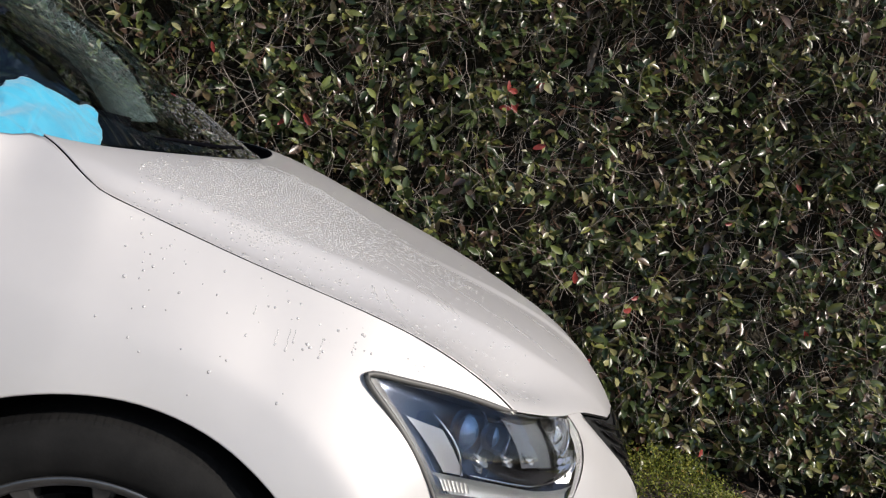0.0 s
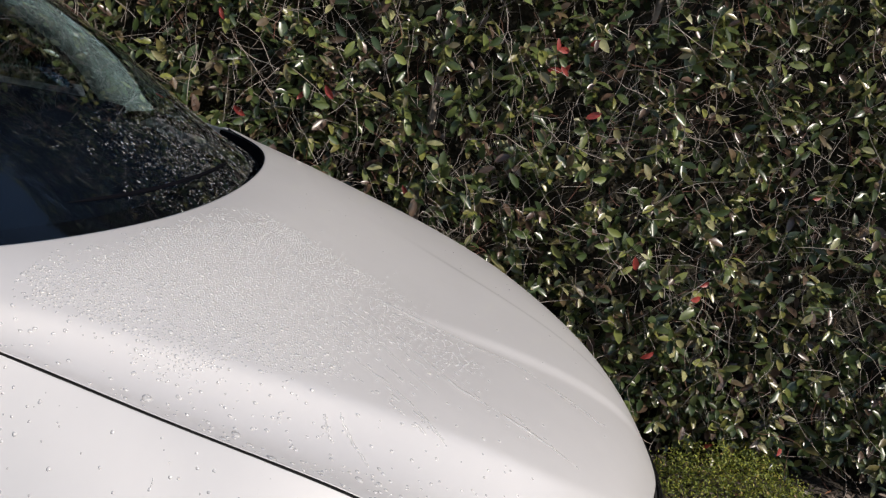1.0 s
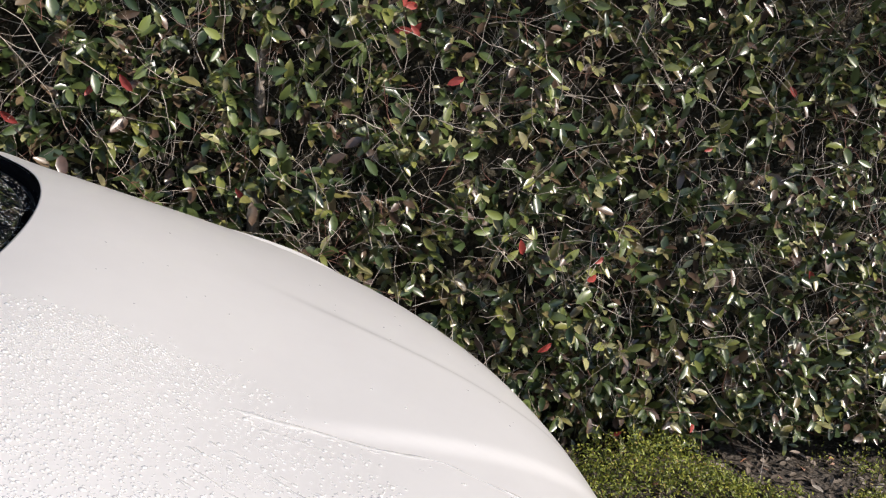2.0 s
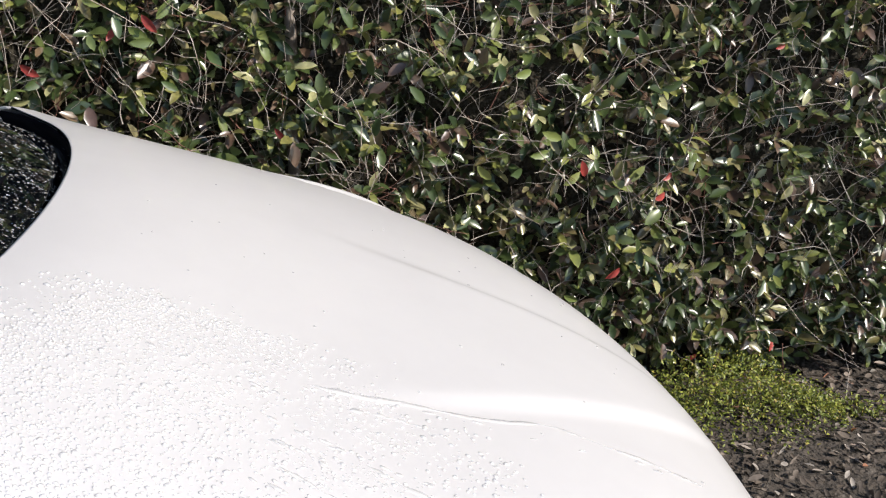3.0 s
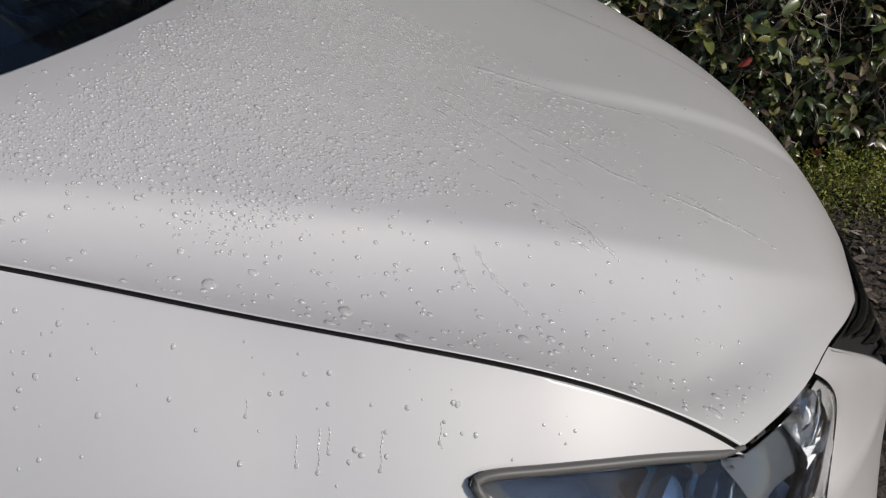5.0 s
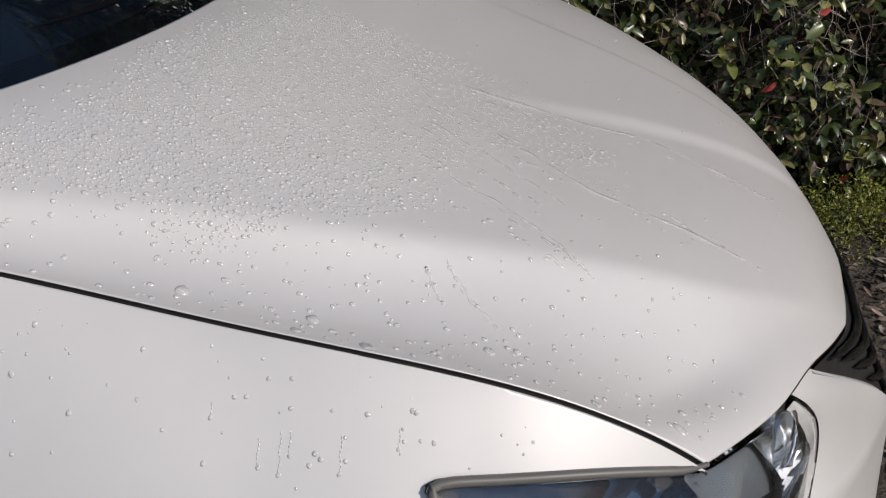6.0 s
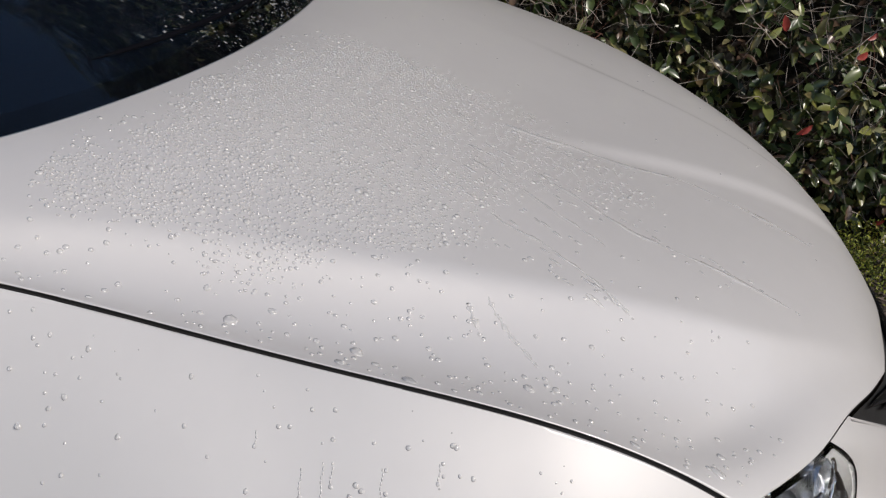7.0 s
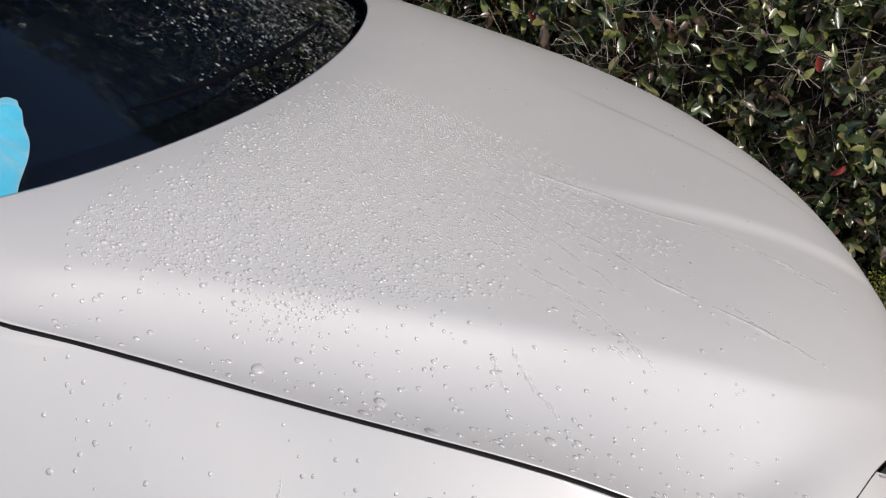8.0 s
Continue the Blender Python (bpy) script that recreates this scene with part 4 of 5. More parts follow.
# ---- blue cloth at the foot of the windscreen ----
def cloth():
    s = Sheet()
    n, m_ = 72, 44
    top_, bot_ = [], []
    for i in range(n + 1):
        u = i / n
        r1, r2 = [], []
        for j in range(m_ + 1):
            v = j / m_
            right = -0.603 + 0.088 * v
            y = lerp(lerp(-0.750, -0.722, v), right, u) + 0.004 * math.sin(9 * v + 3 * u)
            reach = float(np.interp(u, (0, 0.26, 0.47, 0.57, 0.70, 0.83, 1), (0.095, 0.165, 0.212, 0.220, 0.193, 0.172, 0.158)))
            h = lerp(0.001, reach + 0.003 * math.sin(33 * u + 1), v)
            lump = 0.006 + 0.014 * (math.sin(math.pi * u) * math.sin(math.pi * min(1, v * 0.9 + 0.1))) ** 0.7
            lump += 0.009 * noise.noise((u * 5, v * 4, 1.0)) + 0.008 * abs(noise.noise((u * 9 + v * 6, v * 2, 4.0)))
            lump -= 0.010 * math.exp(-((u - 0.13 - 0.10 * v) / 0.022) ** 2) + 0.008 * math.exp(-((u - 0.36 - 0.35 * v) / 0.025) ** 2) * math.exp(-(v / 0.4) ** 2)
            lump += 0.006 * math.exp(-((u - 0.08 - 0.10 * v) / 0.04) ** 2)
            r1.append(screen(y, h, max(0.004, lump)))
            r2.append(screen(y, h, 0.0015))
        top_.append(r1)
        bot_.append(r2)
    s.grid(top_).grid(bot_, True)
    eo = [r[0] for r in top_] + top_[-1][1:] + [r[-1] for r in top_[::-1]][1:] + top_[0][::-1][1:]
    ei = [r[0] for r in bot_] + bot_[-1][1:] + [r[-1] for r in bot_[::-1]][1:] + bot_[0][::-1][1:]
    s.grid([eo, ei])
    ob = s.make("cleaning_cloth", CLOTH, None, weld=1e-6)
    return tagged(ob, "bright blue microfibre cloth crumpled at the foot of the windscreen", "cloth")


cloth()

# ---- ground ----
s = Sheet()
rows_ = []
for i in range(61):
    t = (i / 60 * 2 - 1)
    x = 0.5 + 200 * t ** 5 + 5 * t
    rows_.append([])
    for j in range(61):
        q = (j / 60 * 2 - 1)
        y = 0.6 + 200 * q ** 5 + 4 * q
        near = 1 - smooth01((math.hypot(x - 0.5, y - 0.6) - 3) / 6)
        bump = 0.012 * near * noise.noise((x * 4, y * 4, 0)) * smooth01((y - 0.2) / 0.5) if y < 4 else 0
        rows_[-1].append((x, y, bump))
s.grid(rows_)
ground = s.make("ground", SOIL, None)
tagged(ground, "dark soil strewn with dry leaf litter", "ground", kind="structure")

# ---- hedge ----
rng = np.random.default_rng(7)


def leaf_batch(pos, axis, normal, length, width, bend):
    """Folded, bent leaves: arrays of places, directions and sizes."""
    axis = axis / np.linalg.norm(axis, axis=1, keepdims=True)
    side = np.cross(axis, normal)
    side /= np.linalg.norm(side, axis=1, keepdims=True) + 1e-9
    nor = np.cross(side, axis)
    L, W, B = length[:, None], width[:, None], bend[:, None]
    rowsv = []
    for along, wide in ((0.0, 0.0), (0.20, 0.66), (0.50, 1.0), (0.82, 0.66), (1.0, 0.0)):
        c = pos + axis * L * along - nor * L * B * along * along
        if wide == 0:
            rowsv.append([c])
        else:
            lift = nor * W * 0.22 * wide
            rowsv.append([c - side * W * 0.5 * wide + lift, c, c + side * W * 0.5 * wide + lift])
    v = np.stack([rowsv[0][0], *rowsv[1], *rowsv[2], *rowsv[3], rowsv[4][0]], 1)
    f = [(0, 2, 1), (0, 3, 2), (1, 2, 5, 4), (2, 3, 6, 5), (4, 5, 8, 7), (5, 6, 9, 8), (7, 8, 10), (8, 9, 10)]
    n = len(pos)
    base = (np.arange(n) * 11)[:, None]
    faces = []
    for q in f:
        faces.extend((base + np.array(q)).tolist())
    return v.reshape(-1, 3), faces


def front_y(x, z):
    """Clipped but uneven face of the hedge."""
    return (1.22 + 0.09 * noise.noise((x * 1.7, z * 1.9, 3.1)) + 0.06 * noise.noise((x * 5.1, z * 5.3, 8.0))
            + 0.10 * smooth01((0.22 - z) / 0.2))


def shoots(n, x0, x1, z0, z1, depth, size):
    pos, axis, nor, ln, wd, bd = [], [], [], [], [], []
    for _ in range(n):
        x, z = rng.uniform(x0, x1), rng.uniform(z0, z1)
        d = rng.exponential(depth)
        base = np.array([x, front_y(x, z) + 0.05 + d, z])
        way = np.array([rng.normal(0, 0.55), -0.9 + rng.normal(0, 0.4), rng.normal(0.45, 0.5)])
        way /= np.linalg.norm(way)
        k = rng.integers(5, 10)
        reach = rng.uniform(0.05, 0.13)
        spin = rng.uniform(0, 6.3)
        a = np.cross(way, (0.3, 0.2, 1))
        a /= np.linalg.norm(a)
        b = np.cross(way, a)
        for i in range(k):
            t = (i + 0.4) / k
            ang = spin + i * 2.4
            rad = a * math.cos(ang) + b * math.sin(ang)
            ax = way * rng.uniform(0.35, 1.0) + rad * rng.uniform(0.5, 0.95) + np.array([0, 0, -0.22])
            pos.append(base + way * reach * t)
            axis.append(ax)
            nor.append(way * 0.7 + np.array([0, -0.35, 0.75]) + rng.normal(0, 0.35, 3))
            L = size * rng.uniform(0.55, 1.25)
            ln.append(L)
            wd.append(L * rng.uniform(0.36, 0.54))
            bd.append(rng.uniform(0.0, 0.30))
    return [np.array(q) for q in (pos, axis, nor, ln, wd, bd)]


hedge = thing("hedge", "dense clipped evergreen hedge with glossy leaves and bare twigs", "hedge")
v1, f1 = leaf_batch(*shoots(4300, -1.6, 3.4, 0.10, 2.1, 0.08, 0.050))
v2, f2 = leaf_batch(*shoots(900, -6.0, -1.6, 0.1, 2.1, 0.06, 0.075))
v3, f3 = leaf_batch(*shoots(700, 3.4, 7.0, 0.1, 2.1, 0.06, 0.075))


def joined(parts_):
    vv, ff, o = [], [], 0
    for v, f in parts_:
        vv.append(v)
        ff.extend([[i + o for i in q] for q in f])
        o += len(v)
    return np.concatenate(vv), ff


v4, f4 = leaf_batch(*shoots(800, -1.6, 3.4, 0.03, 0.40, 0.09, 0.050))
v5, f5 = leaf_batch(*shoots(1500, -6.0, 7.0, 2.05, 2.72, 0.06, 0.075))
over = shoots(1700, -6.0, 7.0, 0.0, 1.12, 0.02, 0.085)
over[0][:, 1], over[0][:, 2] = 1.22 + over[0][:, 2], 2.78 - (over[0][:, 1] - 1.22) * 0.6
over[1] = np.stack([over[1][:, 0], over[1][:, 2], -over[1][:, 1]], 1)
over[2] = over[2] * (1, 1, 0) + (0, 0, 1.0)
v6, f6 = leaf_batch(*over)
far = shoots(1700, -6.0, 7.0, 0.05, 2.72, 0.04, 0.085)
for arr in (far[1], far[2]):
    arr[:, 1] *= -1
far[0][:, 1] = 3.58 - far[0][:, 1]
v7, f7 = leaf_batch(*far)
v, f = joined([(v1, f1), (v2, f2), (v3, f3), (v4, f4), (v5, f5), (v6, f6), (v7, f7)])
foliage = mesh_object("foliage", v, f, LEAF, hedge, "glossy dark green leaves, some yellow and bronze")
tagged(foliage, kind="stuff")


def twig_batch(n, x0, x1, z0, z1, r0, r1, len0, len1, out):
    s = Sheet()
    for _ in range(n):
        x, z = rng.uniform(x0, x1), rng.uniform(z0, z1)
        p = Vector((x, front_y(x, z) + rng.uniform(0.0, 0.16) - out, z))
        d = Vector((rng.normal(0, 0.6), rng.normal(-0.1, 0.35), rng.normal(0.6, 0.6))).normalized()
        L, r = rng.uniform(len0, len1), rng.uniform(r0, r1)
        pts = [p.copy()]
        for _k in range(5):
            d = (d + Vector(rng.normal(0, 0.22, 3))).normalized()
            p = p + d * L / 5
            pts.append(p.copy())
        s.grid(tube(pts, [lerp(r, r * 0.45, i / 5) for i in range(6)], 4))
        if rng.random() < 0.7:
            q = pts[2]
            e = (d + Vector(rng.normal(0, 0.7, 3))).normalized()
            s.grid(tube([q, q + e * L * 0.18, q + e * L * 0.35 + Vector((0, 0, L * 0.05))], [r * 0.6, r * 0.5, r * 0.3], 4))
    return s


def raw(s, name, mat, parent, label, kind=""):
    ob = mesh_object(name, s.v, s.f, mat, parent, label)
    return tagged(ob, kind=kind) if kind else ob


raw(twig_batch(4600, -1.6, 3.4, 0.1, 2.0, 0.0006, 0.0016, 0.06, 0.26, 0.04), "twig_thicket", BARK, hedge, "thin grey-brown bare twigs", "stuff")
raw(twig_batch(1300, -1.6, 3.4, 0.1, 2.0, 0.0007, 0.0017, 0.06, 0.22, 0.02), "young_growth", REDWOOD, hedge, "thin red-brown shoots", "stuff")
for k in range(11):
    x = -2.2 + 0.52 * k + rng.uniform(-0.1, 0.1)
    pts = [(x + 0.03 * noise.noise((k, i, 0)), 1.52 + 0.05 * noise.noise((k, i, 5)), i * 0.28) for i in range(10)]
    Sheet().grid(tube(pts, [lerp(0.022, 0.008, i / 9) for i in range(10)], 8)).make("stem", BARK, hedge)
# dark sheet standing in for the hedge's shaded depth, closed over top and far side
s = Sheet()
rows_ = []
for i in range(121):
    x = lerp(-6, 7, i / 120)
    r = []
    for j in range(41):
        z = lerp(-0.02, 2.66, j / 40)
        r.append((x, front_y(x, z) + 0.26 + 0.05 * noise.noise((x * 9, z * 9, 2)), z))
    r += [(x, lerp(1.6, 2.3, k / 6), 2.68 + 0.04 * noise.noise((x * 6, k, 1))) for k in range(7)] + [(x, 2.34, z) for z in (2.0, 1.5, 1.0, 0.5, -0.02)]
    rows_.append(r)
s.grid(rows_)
raw(s, "shaded_depth", CORE, hedge, "dark sheet standing in for the shaded depth of the hedge")

# single leaves that stand clear of the face
def leaf_mesh(name, mat, length, width, bend):
    v, f = leaf_batch(np.zeros((1, 3)), np.array([[0, 0, 1.0]]), np.array([[0, -1.0, 0.0]]), np.array([length]), np.array([width]), np.array([bend]))
    me = bpy.data.meshes.new(name)
    me.from_pydata([tuple(p) for p in v], [], f)
    me.materials.append(mat)
    me.shade_smooth()
    return me


def single_leaf_material():
    m = material("outer_leaf", (0.06, 0.1, 0.03), 0.36, Specular_IOR_Level=0.7)
    oi = m.node_tree.nodes.new("ShaderNodeObjectInfo")
    r = ramp(m, [(0.0, (0.026, 0.046, 0.016)), (0.5, (0.056, 0.088, 0.026)), (0.85, (0.14, 0.175, 0.045)), (1.0, (0.26, 0.27, 0.09))])
    link(m, oi.outputs["Random"], r.inputs["Fac"])
    link(m, r.outputs["Color"], shader(m).inputs["Base Color"])
    return m


OUTER = single_leaf_material()
kinds = [leaf_mesh("leaf", OUTER, L, W, B) for L, W, B in ((0.062, 0.025, 0.15), (0.055, 0.024, 0.25), (0.048, 0.019, 0.05))]
for k in range(260):
    x, z = rng.uniform(-0.7, 2.3), rng.uniform(0.2, 1.5)
    ob = new("leaf", kinds[k % 3])
    ob.parent = hedge
    ob.matrix_basis = pose(x, front_y(x, z) - 0.02 + rng.uniform(-0.02, 0.03), z, rng.uniform(-40, 50), rng.uniform(-150, 150), rng.uniform(-45, 45))
reds = [leaf_mesh("red_leaf", RED_LEAF, L, W, 0.2) for L, W in ((0.05, 0.022), (0.04, 0.016))]
RED_AT = ((1.27, 0.656), (1.41, 0.10), (-0.27, 0.941), (-0.12, 1.02), (0.02, 1.03), (0.27, 0.775), (0.81, 1.16), (0.70, 1.24), (0.66, 1.30), (0.69, 1.27), (1.65, 0.13),
          (0.76, 1.35), (1.02, 0.70), (1.75, 1.2), (1.9, 0.7), (1.55, 1.0), (2.1, 1.1), (-0.35, 1.2), (1.17, 0.43))
for k, (x, z) in enumerate(RED_AT):
    for q in range(2 if k in (8, 9, 0) else 1):
        ob = new("red_leaf", reds[(k + q) % 2])
        ob.parent = hedge
        ob.matrix_basis = pose(x + rng.uniform(-0.02, 0.02), front_y(x, z) - 0.03, z + rng.uniform(-0.02, 0.02), rng.uniform(-30, 30), rng.uniform(-160, 160), rng.uniform(-30, 30))

# ---- low groundcover along the hedge's foot, and litter ----
n = 13000
cx, cy = rng.uniform(-2.5, 4.0, n), rng.normal(1.10, 0.085, n)
mound = np.array([noise.noise((x * 2.3, y * 4, 7)) + 0.6 * noise.noise((x * 6.1, y * 8, 2)) for x, y in zip(cx, cy)])
keep = mound > -0.04
cx, cy, mound = cx[keep], cy[keep], mound[keep]
m_ = len(cx)
tall = np.clip(0.02 + 0.20 * (mound + 0.04), 0.02, 0.16)
pos = np.stack([cx, cy, rng.uniform(0.15, 1.0, m_) * tall], 1)
sub = []
for _ in range(5):
    sub.append((pos + rng.normal(0, 0.014, (m_, 3)), rng.normal(0, 1, (m_, 3)) + (0, -0.3, 0.8), rng.normal(0, 0.6, (m_, 3)) + (0, -0.4, 1), rng.uniform(0.006, 0.016, m_), rng.uniform(0.003, 0.007, m_), rng.uniform(0, 0.3, m_)))
v, f = joined([leaf_batch(*q) for q in sub])
v[:, 2] = np.maximum(v[:, 2], 0.002)
tagged(mesh_object("groundcover", v, f, MOSS), "low yellow-green groundcover along the foot of the hedge", "groundcover", kind="stuff")
n = 9000
pos = np.stack([rng.uniform(-1.5, 3.4, n), rng.uniform(0.1, 1.35, n), rng.uniform(0.004, 0.018, n)], 1)
v, f = leaf_batch(pos, rng.normal(0, 1, (n, 3)) * (1, 1, 0.25), rng.normal(0, 0.4, (n, 3)) + (0, 0, 1), rng.uniform(0.010, 0.045, n), rng.uniform(0.006, 0.018, n), rng.uniform(-0.3, 0.3, n))
tagged(mesh_object("leaf_litter", v, f, LITTER), "dry brown and grey leaf litter on the soil", "leaf litter", kind="stuff")


# ---- water beads on the bonnet and wing ----
def bead_batch(spots):
    vs, fs = [], []
    for p, nrm, r, h, stretch, heading in spots:
        nrm = Vector(nrm).normalized()
        t = Vector(heading)
        t = (t - nrm * t.dot(nrm)).normalized()
        b = nrm.cross(t)
        base = len(vs)
        f2, f3 = rng.uniform(0, 6.28, 2)
        outline = [1 + 0.09 * math.sin(2 * k * math.pi / 4 + f2) + 0.07 * math.sin(3 * k * math.pi / 4 + f3) for k in range(8)]
        for ring, (rr, hh) in enumerate(((1.0, -0.02), (0.88, 0.42), (0.60, 0.80), (0.28, 0.97))):
            for k in range(8):
                a = k * math.pi / 4
                vs.append(Vector(p) + (t * math.cos(a) * stretch + b * math.sin(a)) * r * rr * outline[k] + nrm * h * hh)
        vs.append(Vector(p) + nrm * h)
        for ring in range(3):
            for k in range(8):
                a, c = base + ring * 8 + k, base + ring * 8 + (k + 1) % 8
                fs.append((a, c, c + 8, a + 8))
        for k in range(8):
            fs.append((base + 24 + k, base + 24 + (k + 1) % 8, base + 32))
    return vs, fs


def hood_spot(x, y):
    e = 0.004
    nrm = (-(hood_z(x + e, y) - hood_z(x - e, y)) / (2 * e), -(hood_z(x, y + e) - hood_z(x, y - e)) / (2 * e), 1)
    return (x, y, hood_z(x, y) + 0.0003), nrm


FAN = [(-0.021, -0.644), (-0.015, -0.568), (0.006, -0.458), (0.051, -0.270), (0.115, -0.158), (0.183, -0.117), (0.299, -0.137), (0.376, -0.205), (0.481, -0.273), (0.513, -0.302),
       (0.44, -0.36), (0.37, -0.42), (0.31, -0.52), (0.28, -0.57), (0.205, -0.600), (0.137, -0.625), (0.067, -0.631)]


def in_fan(x, y):
    """Inside the sprayed patch, and how far from its edge."""
    inside, near = False, 9.0
    for (ax, ay), (bx, by) in zip(FAN, FAN[1:] + FAN[:1]):
        if (ay > y) != (by > y) and x < (bx - ax) * (y - ay) / (by - ay) + ax:
            inside = not inside
        ex, ey = bx - ax, by - ay
        k = min(1, max(0, ((x - ax) * ex + (y - ay) * ey) / (ex * ex + ey * ey)))
        near = min(near, math.hypot(x - ax - k * ex, y - ay - k * ey))
    return near if inside else -near


spots = []
taken = {}


def room(x, y, r):
    """True where no other bead sits yet."""
    cx, cy = int(x / 0.008 + 500), int(y / 0.008 + 500)
    for i in (-1, 0, 1):
        for j in (-1, 0, 1):
            for qx, qy, qr in taken.get((cx + i, cy + j), ()):
                if (qx - x) ** 2 + (qy - y) ** 2 < (qr + r) ** 2 * 1.1:
                    return False
    taken.setdefault((cx, cy), []).append((x, y, r))
    return True


def bead(x, y, r, tall, stretch=1.1, heading=(1, -0.2, 0)):
    if abs(y) > gap_y(min(max(x, -0.1), 0.55)) - 0.004 - r or x > hood_front_x(y) - 0.012 or x < glass_base_x(y) + 0.02 or not room(x, y, r):
        return
    p, nrm = hood_spot(x, y)
    spots.append((p, nrm, r, r * tall, stretch, heading))


# fine dense beads, thickest towards the rear edge of the patch
for _ in range(80000):
    x, y = rng.uniform(-0.05, 0.53), rng.uniform(-0.66, -0.10)
    d = in_fan(x, y) + 0.030 * noise.noise((x * 22, y * 22, 3)) + 0.040 * noise.noise((x * 7, y * 7, 5))
    if d < 0 and rng.random() > 0.25 * math.exp(d / 0.02) + 0.010:
        continue
    rear = smooth01((0.34 - x) / 0.22)
    dense = (0.45 + 0.55 * math.exp(-((d - 0.03) / 0.05) ** 2)) * (0.10 + 0.90 * rear)
    if rng.random() > dense * (0.80 + 0.6 * noise.noise((x * 30, y * 30, 9)) + 0.6 * noise.noise((x * 7 + y * 4, y * 24, 12))):
        continue
    r = min(0.0034, max(0.0008, rng.lognormal(-6.58, 0.36)))
    bead(x, y, r, rng.uniform(0.40, 0.58), rng.uniform(1.0, 1.22), (1, rng.uniform(-0.7, 0.3), 0))
# the finest drops and drawn-out smears between them, in drifts
for _ in range(16000):
    x, y = rng.uniform(-0.04, 0.42), rng.uniform(-0.64, -0.12)
    if in_fan(x, y) < 0.008 or rng.random() > 0.15 + 0.9 * noise.noise((x * 9 + y * 5, y * 26, 21)) + 0.35 * smooth01((0.18 - x) / 0.2):
        continue
    bead(x, y, rng.uniform(0.0005, 0.0009), rng.uniform(0.25, 0.45), rng.uniform(1.2, 2.6), (1, rng.uniform(-0.9, 0.1), 0))
# scattered beads over ridge and valley, and a few large ones lying in the valley
for _ in range(330):
    x = rng.uniform(-0.04, 0.62)
    y = -gap_y(min(x, 0.55)) + 0.012 + rng.exponential(0.075)
    bead(x, y, rng.uniform(0.0011, 0.0026), 0.45, rng.uniform(1.0, 1.3))
for _ in range(30):
    x = rng.uniform(0.08, 0.55)
    y = -gap_y(x) + rng.uniform(0.010, 0.055)
    bead(x, y, rng.uniform(0.0030, 0.0062), 0.30, rng.uniform(1.0, 1.5), (1, rng.uniform(-0.8, 0.2), 0))
for _ in range(60):
    bead(rng.uniform(0.1, 0.75), rng.uniform(-0.6, 0.35), rng.uniform(0.001, 0.002), 0.5)
# broken runs down towards the nose, made of drawn-out drops
for x, y, ex, ey, n in ((0.326, -0.234, 0.73, -0.216, 34), (0.372, -0.334, 0.656, -0.417, 30), (0.29, -0.33, 0.46, -0.40, 26), (0.30, -0.44, 0.47, -0.552, 30),
                        (0.28, -0.38, 0.42, -0.47, 26), (0.34, -0.52, 0.47, -0.555, 18), (0.44, -0.37, 0.60, -0.44, 20), (0.27, -0.30, 0.40, -0.33, 18), (0.19, -0.22, 0.30, -0.26, 14)):
    for q in range(n):
        u = q / (n - 1) + rng.normal(0, 0.02)
        if rng.random() < 0.55:
            continue
        xx, yy = lerp(x, ex, u) + rng.normal(0, 0.002), lerp(y, ey, u) + rng.normal(0, 0.0028) + 0.006 * math.sin(7 * u)
        p, nrm = hood_spot(xx, yy)
        r = rng.uniform(0.0012, 0.0026)
        spots.append((p, nrm, r, r * 0.3, rng.uniform(1.5, 3.6), (ex - x, ey - y + rng.normal(0, 0.03), 0)))
for _ in range(110):
    x, z = rng.uniform(-0.02, 0.42), 0
    z = rim_z(x) - 0.008 - rng.exponential(0.06)
    if z < max(0.68, 0.745 if x > 0.25 else 0) + 0.25 * max(0, x - 0.38):
        continue
    y = -wing_y(x, z)
    e = 0.004
    dz = (wing_y(x, z + e) - wing_y(x, z - e)) / (2 * e)
    r = rng.uniform(0.0009, 0.0027)
    spots.append(((x, y - 0.0003, z), (0, -1, -dz), r, r * 0.5, rng.uniform(1.0, 1.2), (0, -0.3, -1)))
# thin runs down the wing's side
for x, z, drop in ((0.206, 0.776, 0.021), (0.222, 0.779, 0.028), (0.229, 0.779, 0.018), (0.267, 0.774, 0.027), (0.17, 0.80, 0.012), (0.31, 0.775, 0.015)):
    for k in range(int(drop / 0.0028)):
        q = z - 0.0028 * k
        dz = (wing_y(x, q + 0.004) - wing_y(x, q - 0.004)) / 0.008
        spots.append(((x + 0.0006 * math.sin(k * 1.3), -wing_y(x, q) - 0.0003, q), (0, -1, -dz), 0.0007 + 0.0012 * (k >= int(drop / 0.0028) - 1), 0.0005, 2.4 if k < int(drop / 0.0028) - 1 else 1.2, (0, -0.3, -1)))
# fine spray on the glass, thickening towards its far end, with some large aerated splashes
mist = []
for _ in range(26000):
    y, h = rng.uniform(-0.45, 0.62), rng.uniform(0.004, 0.30)
    if rng.random() > (1 - smooth01((h - 0.20) / 0.10)) * 0.28 * smooth01((y + 0.34) / 0.45) * (1 - 0.5 * smooth01((y - 0.2) / 0.2)) * (0.66 + 0.8 * noise.noise((y * 18, h * 18, 3))):
        continue
    p, q, o = Vector(screen(y, h)), Vector(screen(y + 0.01, h)), Vector(screen(y, h + 0.01))
    r = min(0.0036, rng.lognormal(-6.92, 0.40))
    mist.append((p, (q - p).cross(o - p), r, r * 0.36, rng.uniform(1.0, 1.6), (1, rng.uniform(-0.5, 0.5), -0.5)))
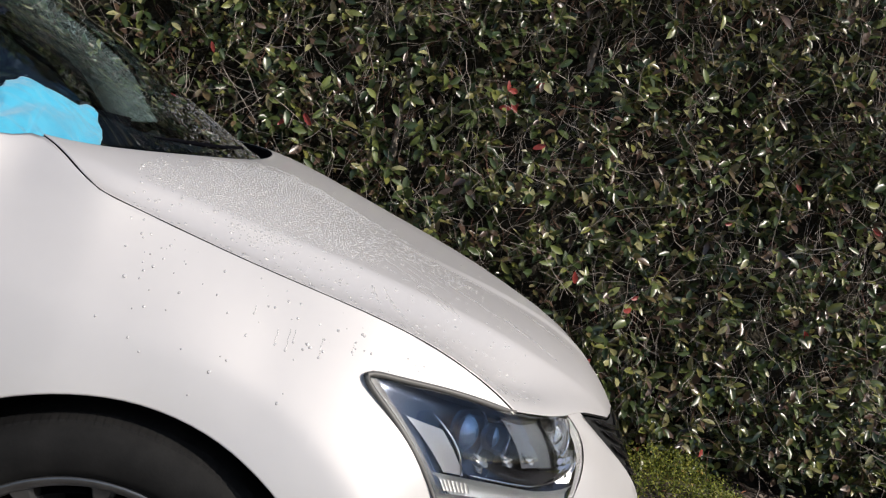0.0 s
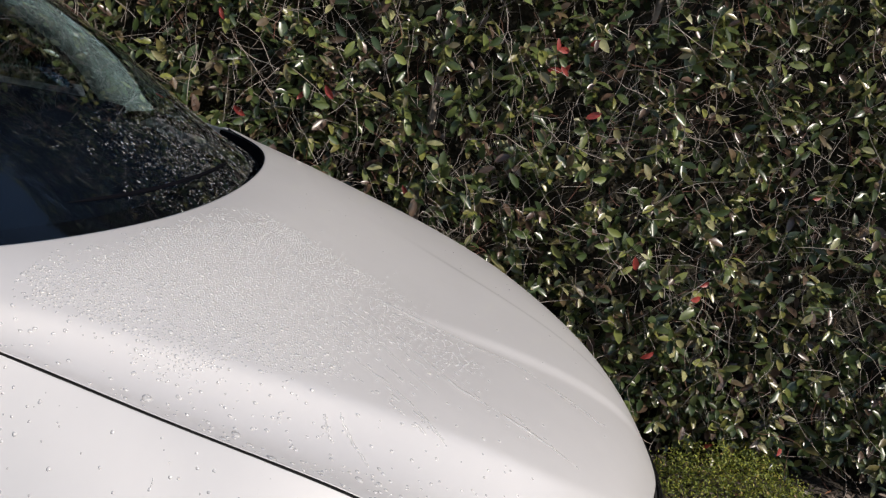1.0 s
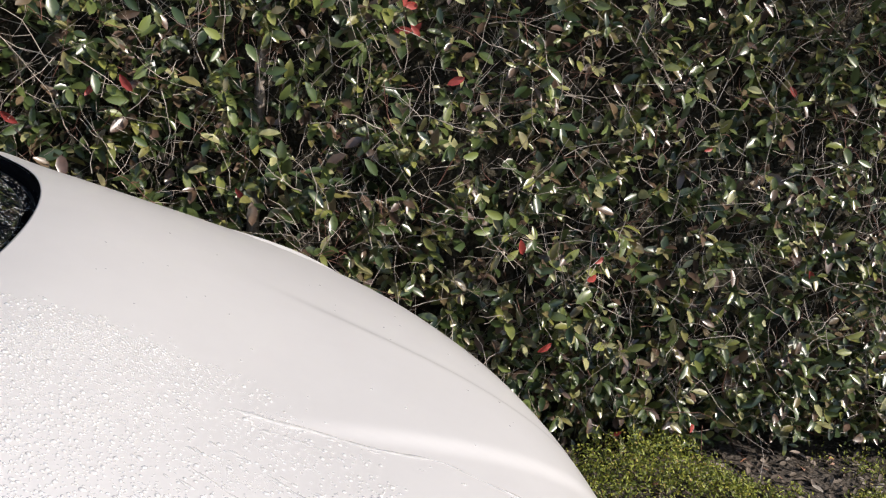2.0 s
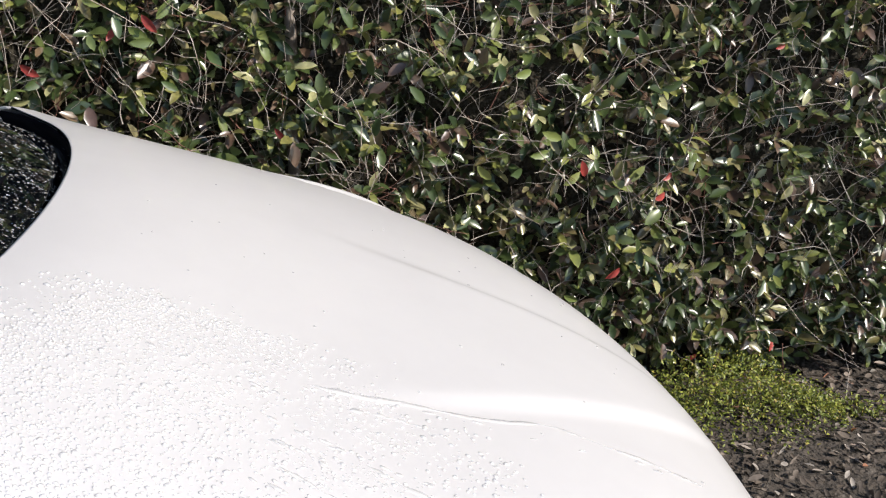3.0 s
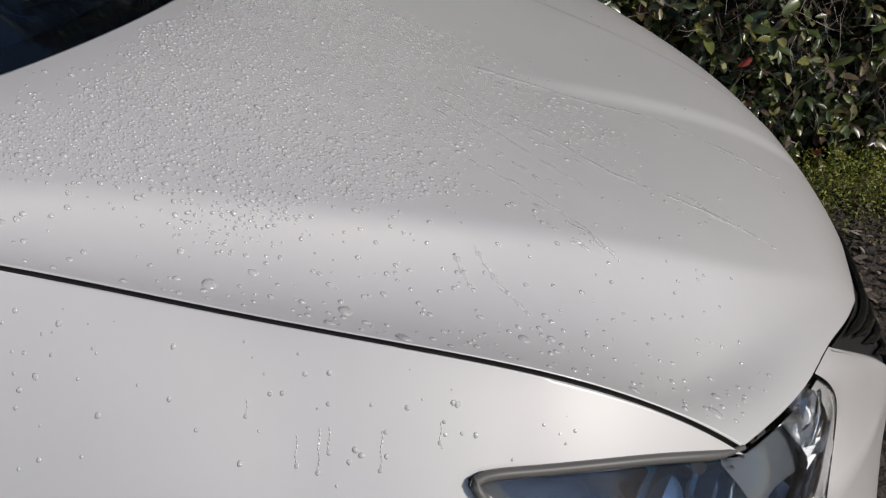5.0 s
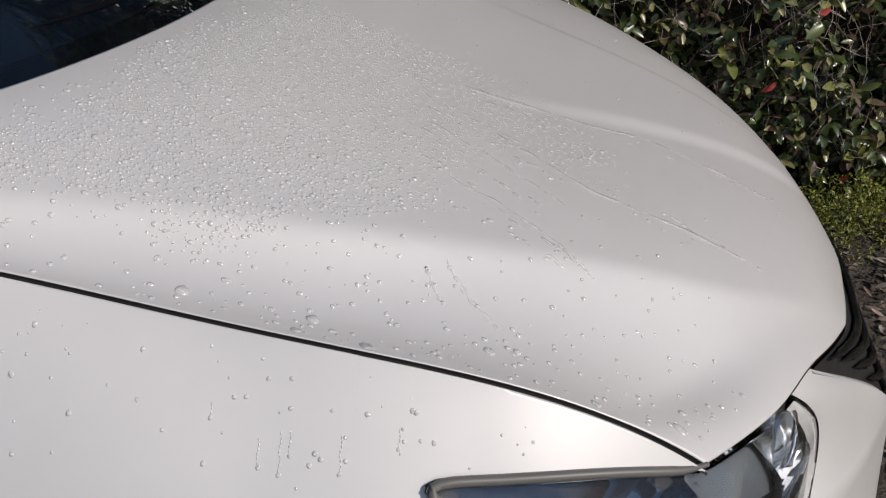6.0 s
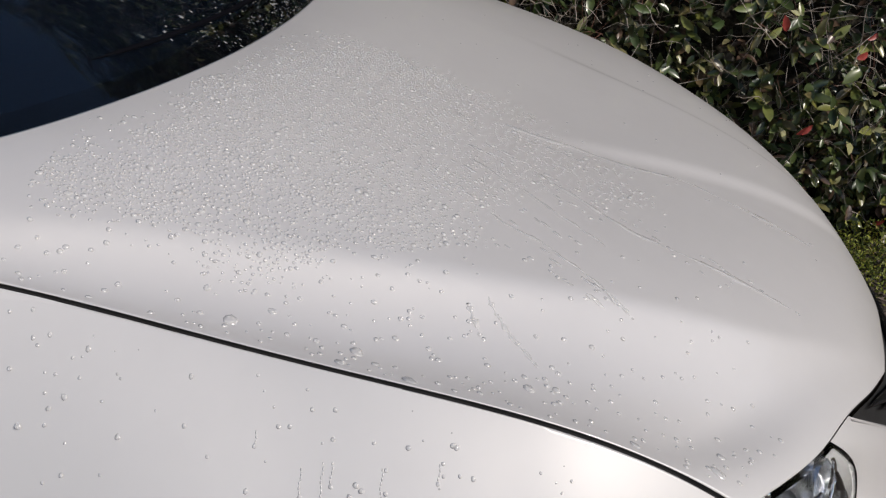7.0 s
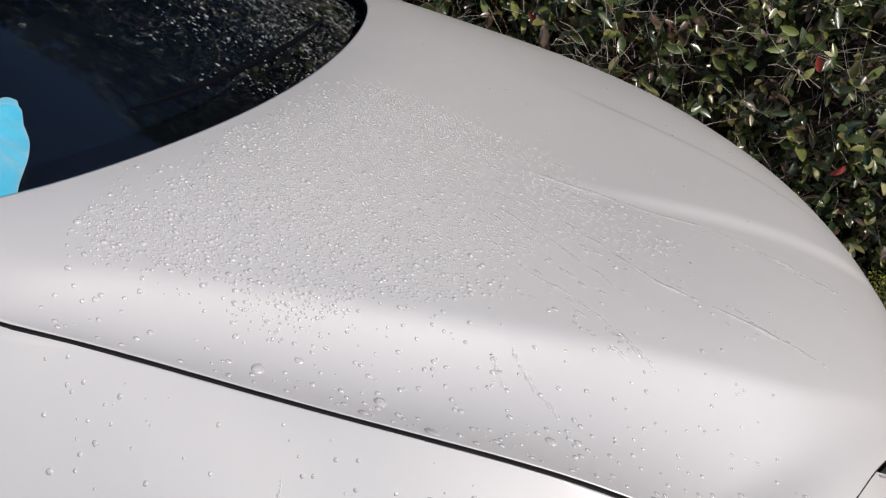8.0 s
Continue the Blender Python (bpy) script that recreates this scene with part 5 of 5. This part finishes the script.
tagged(mesh_object("windscreen_spray", *bead_batch(mist), SPRAY), "white specks of spray on the dark windscreen", "water drops", kind="stuff")
vs, fs = bead_batch(spots)


def rivulet(points, width, seed, steps=90):
    """A low, uneven run of water along a bent line over the bonnet."""
    prof = ((-1.0, -0.03), (-0.62, 0.62), (0.0, 1.0), (0.62, 0.62), (1.0, -0.03))
    base = len(vs)
    last = len(points) - 1
    for i in range(steps + 1):
        u = i / steps
        k = min(last - 1, int(u * last))
        f = u * last - k
        a, b, c, d = points[max(0, k - 1)], points[k], points[k + 1], points[min(last, k + 2)]
        q = [0.5 * (2 * b[j] + (c[j] - a[j]) * f + (2 * a[j] - 5 * b[j] + 4 * c[j] - d[j]) * f * f + (3 * b[j] - a[j] - 3 * c[j] + d[j]) * f ** 3) for j in (0, 1)]
        wob = noise.noise((u * 16, seed, 0.5))
        q[1] += 0.0035 * noise.noise((u * 9, seed, 2.5)) + 0.0012 * noise.noise((u * 31, seed, 4.5))
        wide = width * max(0.06, 0.55 + 0.95 * wob) * smooth01(u / 0.08) * smooth01((1 - u) / 0.03) + 0.0002
        side = Vector((-(c[1] - b[1]), c[0] - b[0], 0)).normalized()
        for off, hh in prof:
            x, y = q[0] + side[0] * off * wide, q[1] + side[1] * off * wide
            p, nrm = hood_spot(x, y)
            vs.append(Vector(p) + Vector(nrm).normalized() * hh * wide * 0.24)
    for i in range(steps):
        for j in range(4):
            a = base + i * 5 + j
            fs.append((a, a + 5, a + 6, a + 1))


for n_, (line, width) in enumerate((
        (((0.326, -0.228), (0.428, -0.219), (0.496, -0.215), (0.575, -0.197), (0.655, -0.210), (0.735, -0.215)), 0.0046),
        (((0.372, -0.335), (0.430, -0.369), (0.483, -0.402), (0.560, -0.409), (0.660, -0.413)), 0.0048),
        (((0.36, -0.255), (0.40, -0.252), (0.43, -0.256)), 0.0035),
        (((0.318, -0.602), (0.325, -0.615), (0.336, -0.633)), 0.0030),
        (((0.336, -0.592), (0.352, -0.612), (0.383, -0.640)), 0.0026),
        (((0.30, -0.36), (0.37, -0.40), (0.45, -0.452)), 0.0026),
        (((0.33, -0.47), (0.40, -0.50), (0.47, -0.55)), 0.0026))):
    rivulet(line, width, 3.3 + n_ * 7.1, 90 if n_ < 2 else 40)
tagged(mesh_object("water_beads", vs, fs, WATER), "clear water beads and runs on the white paint", "water drops", kind="stuff")
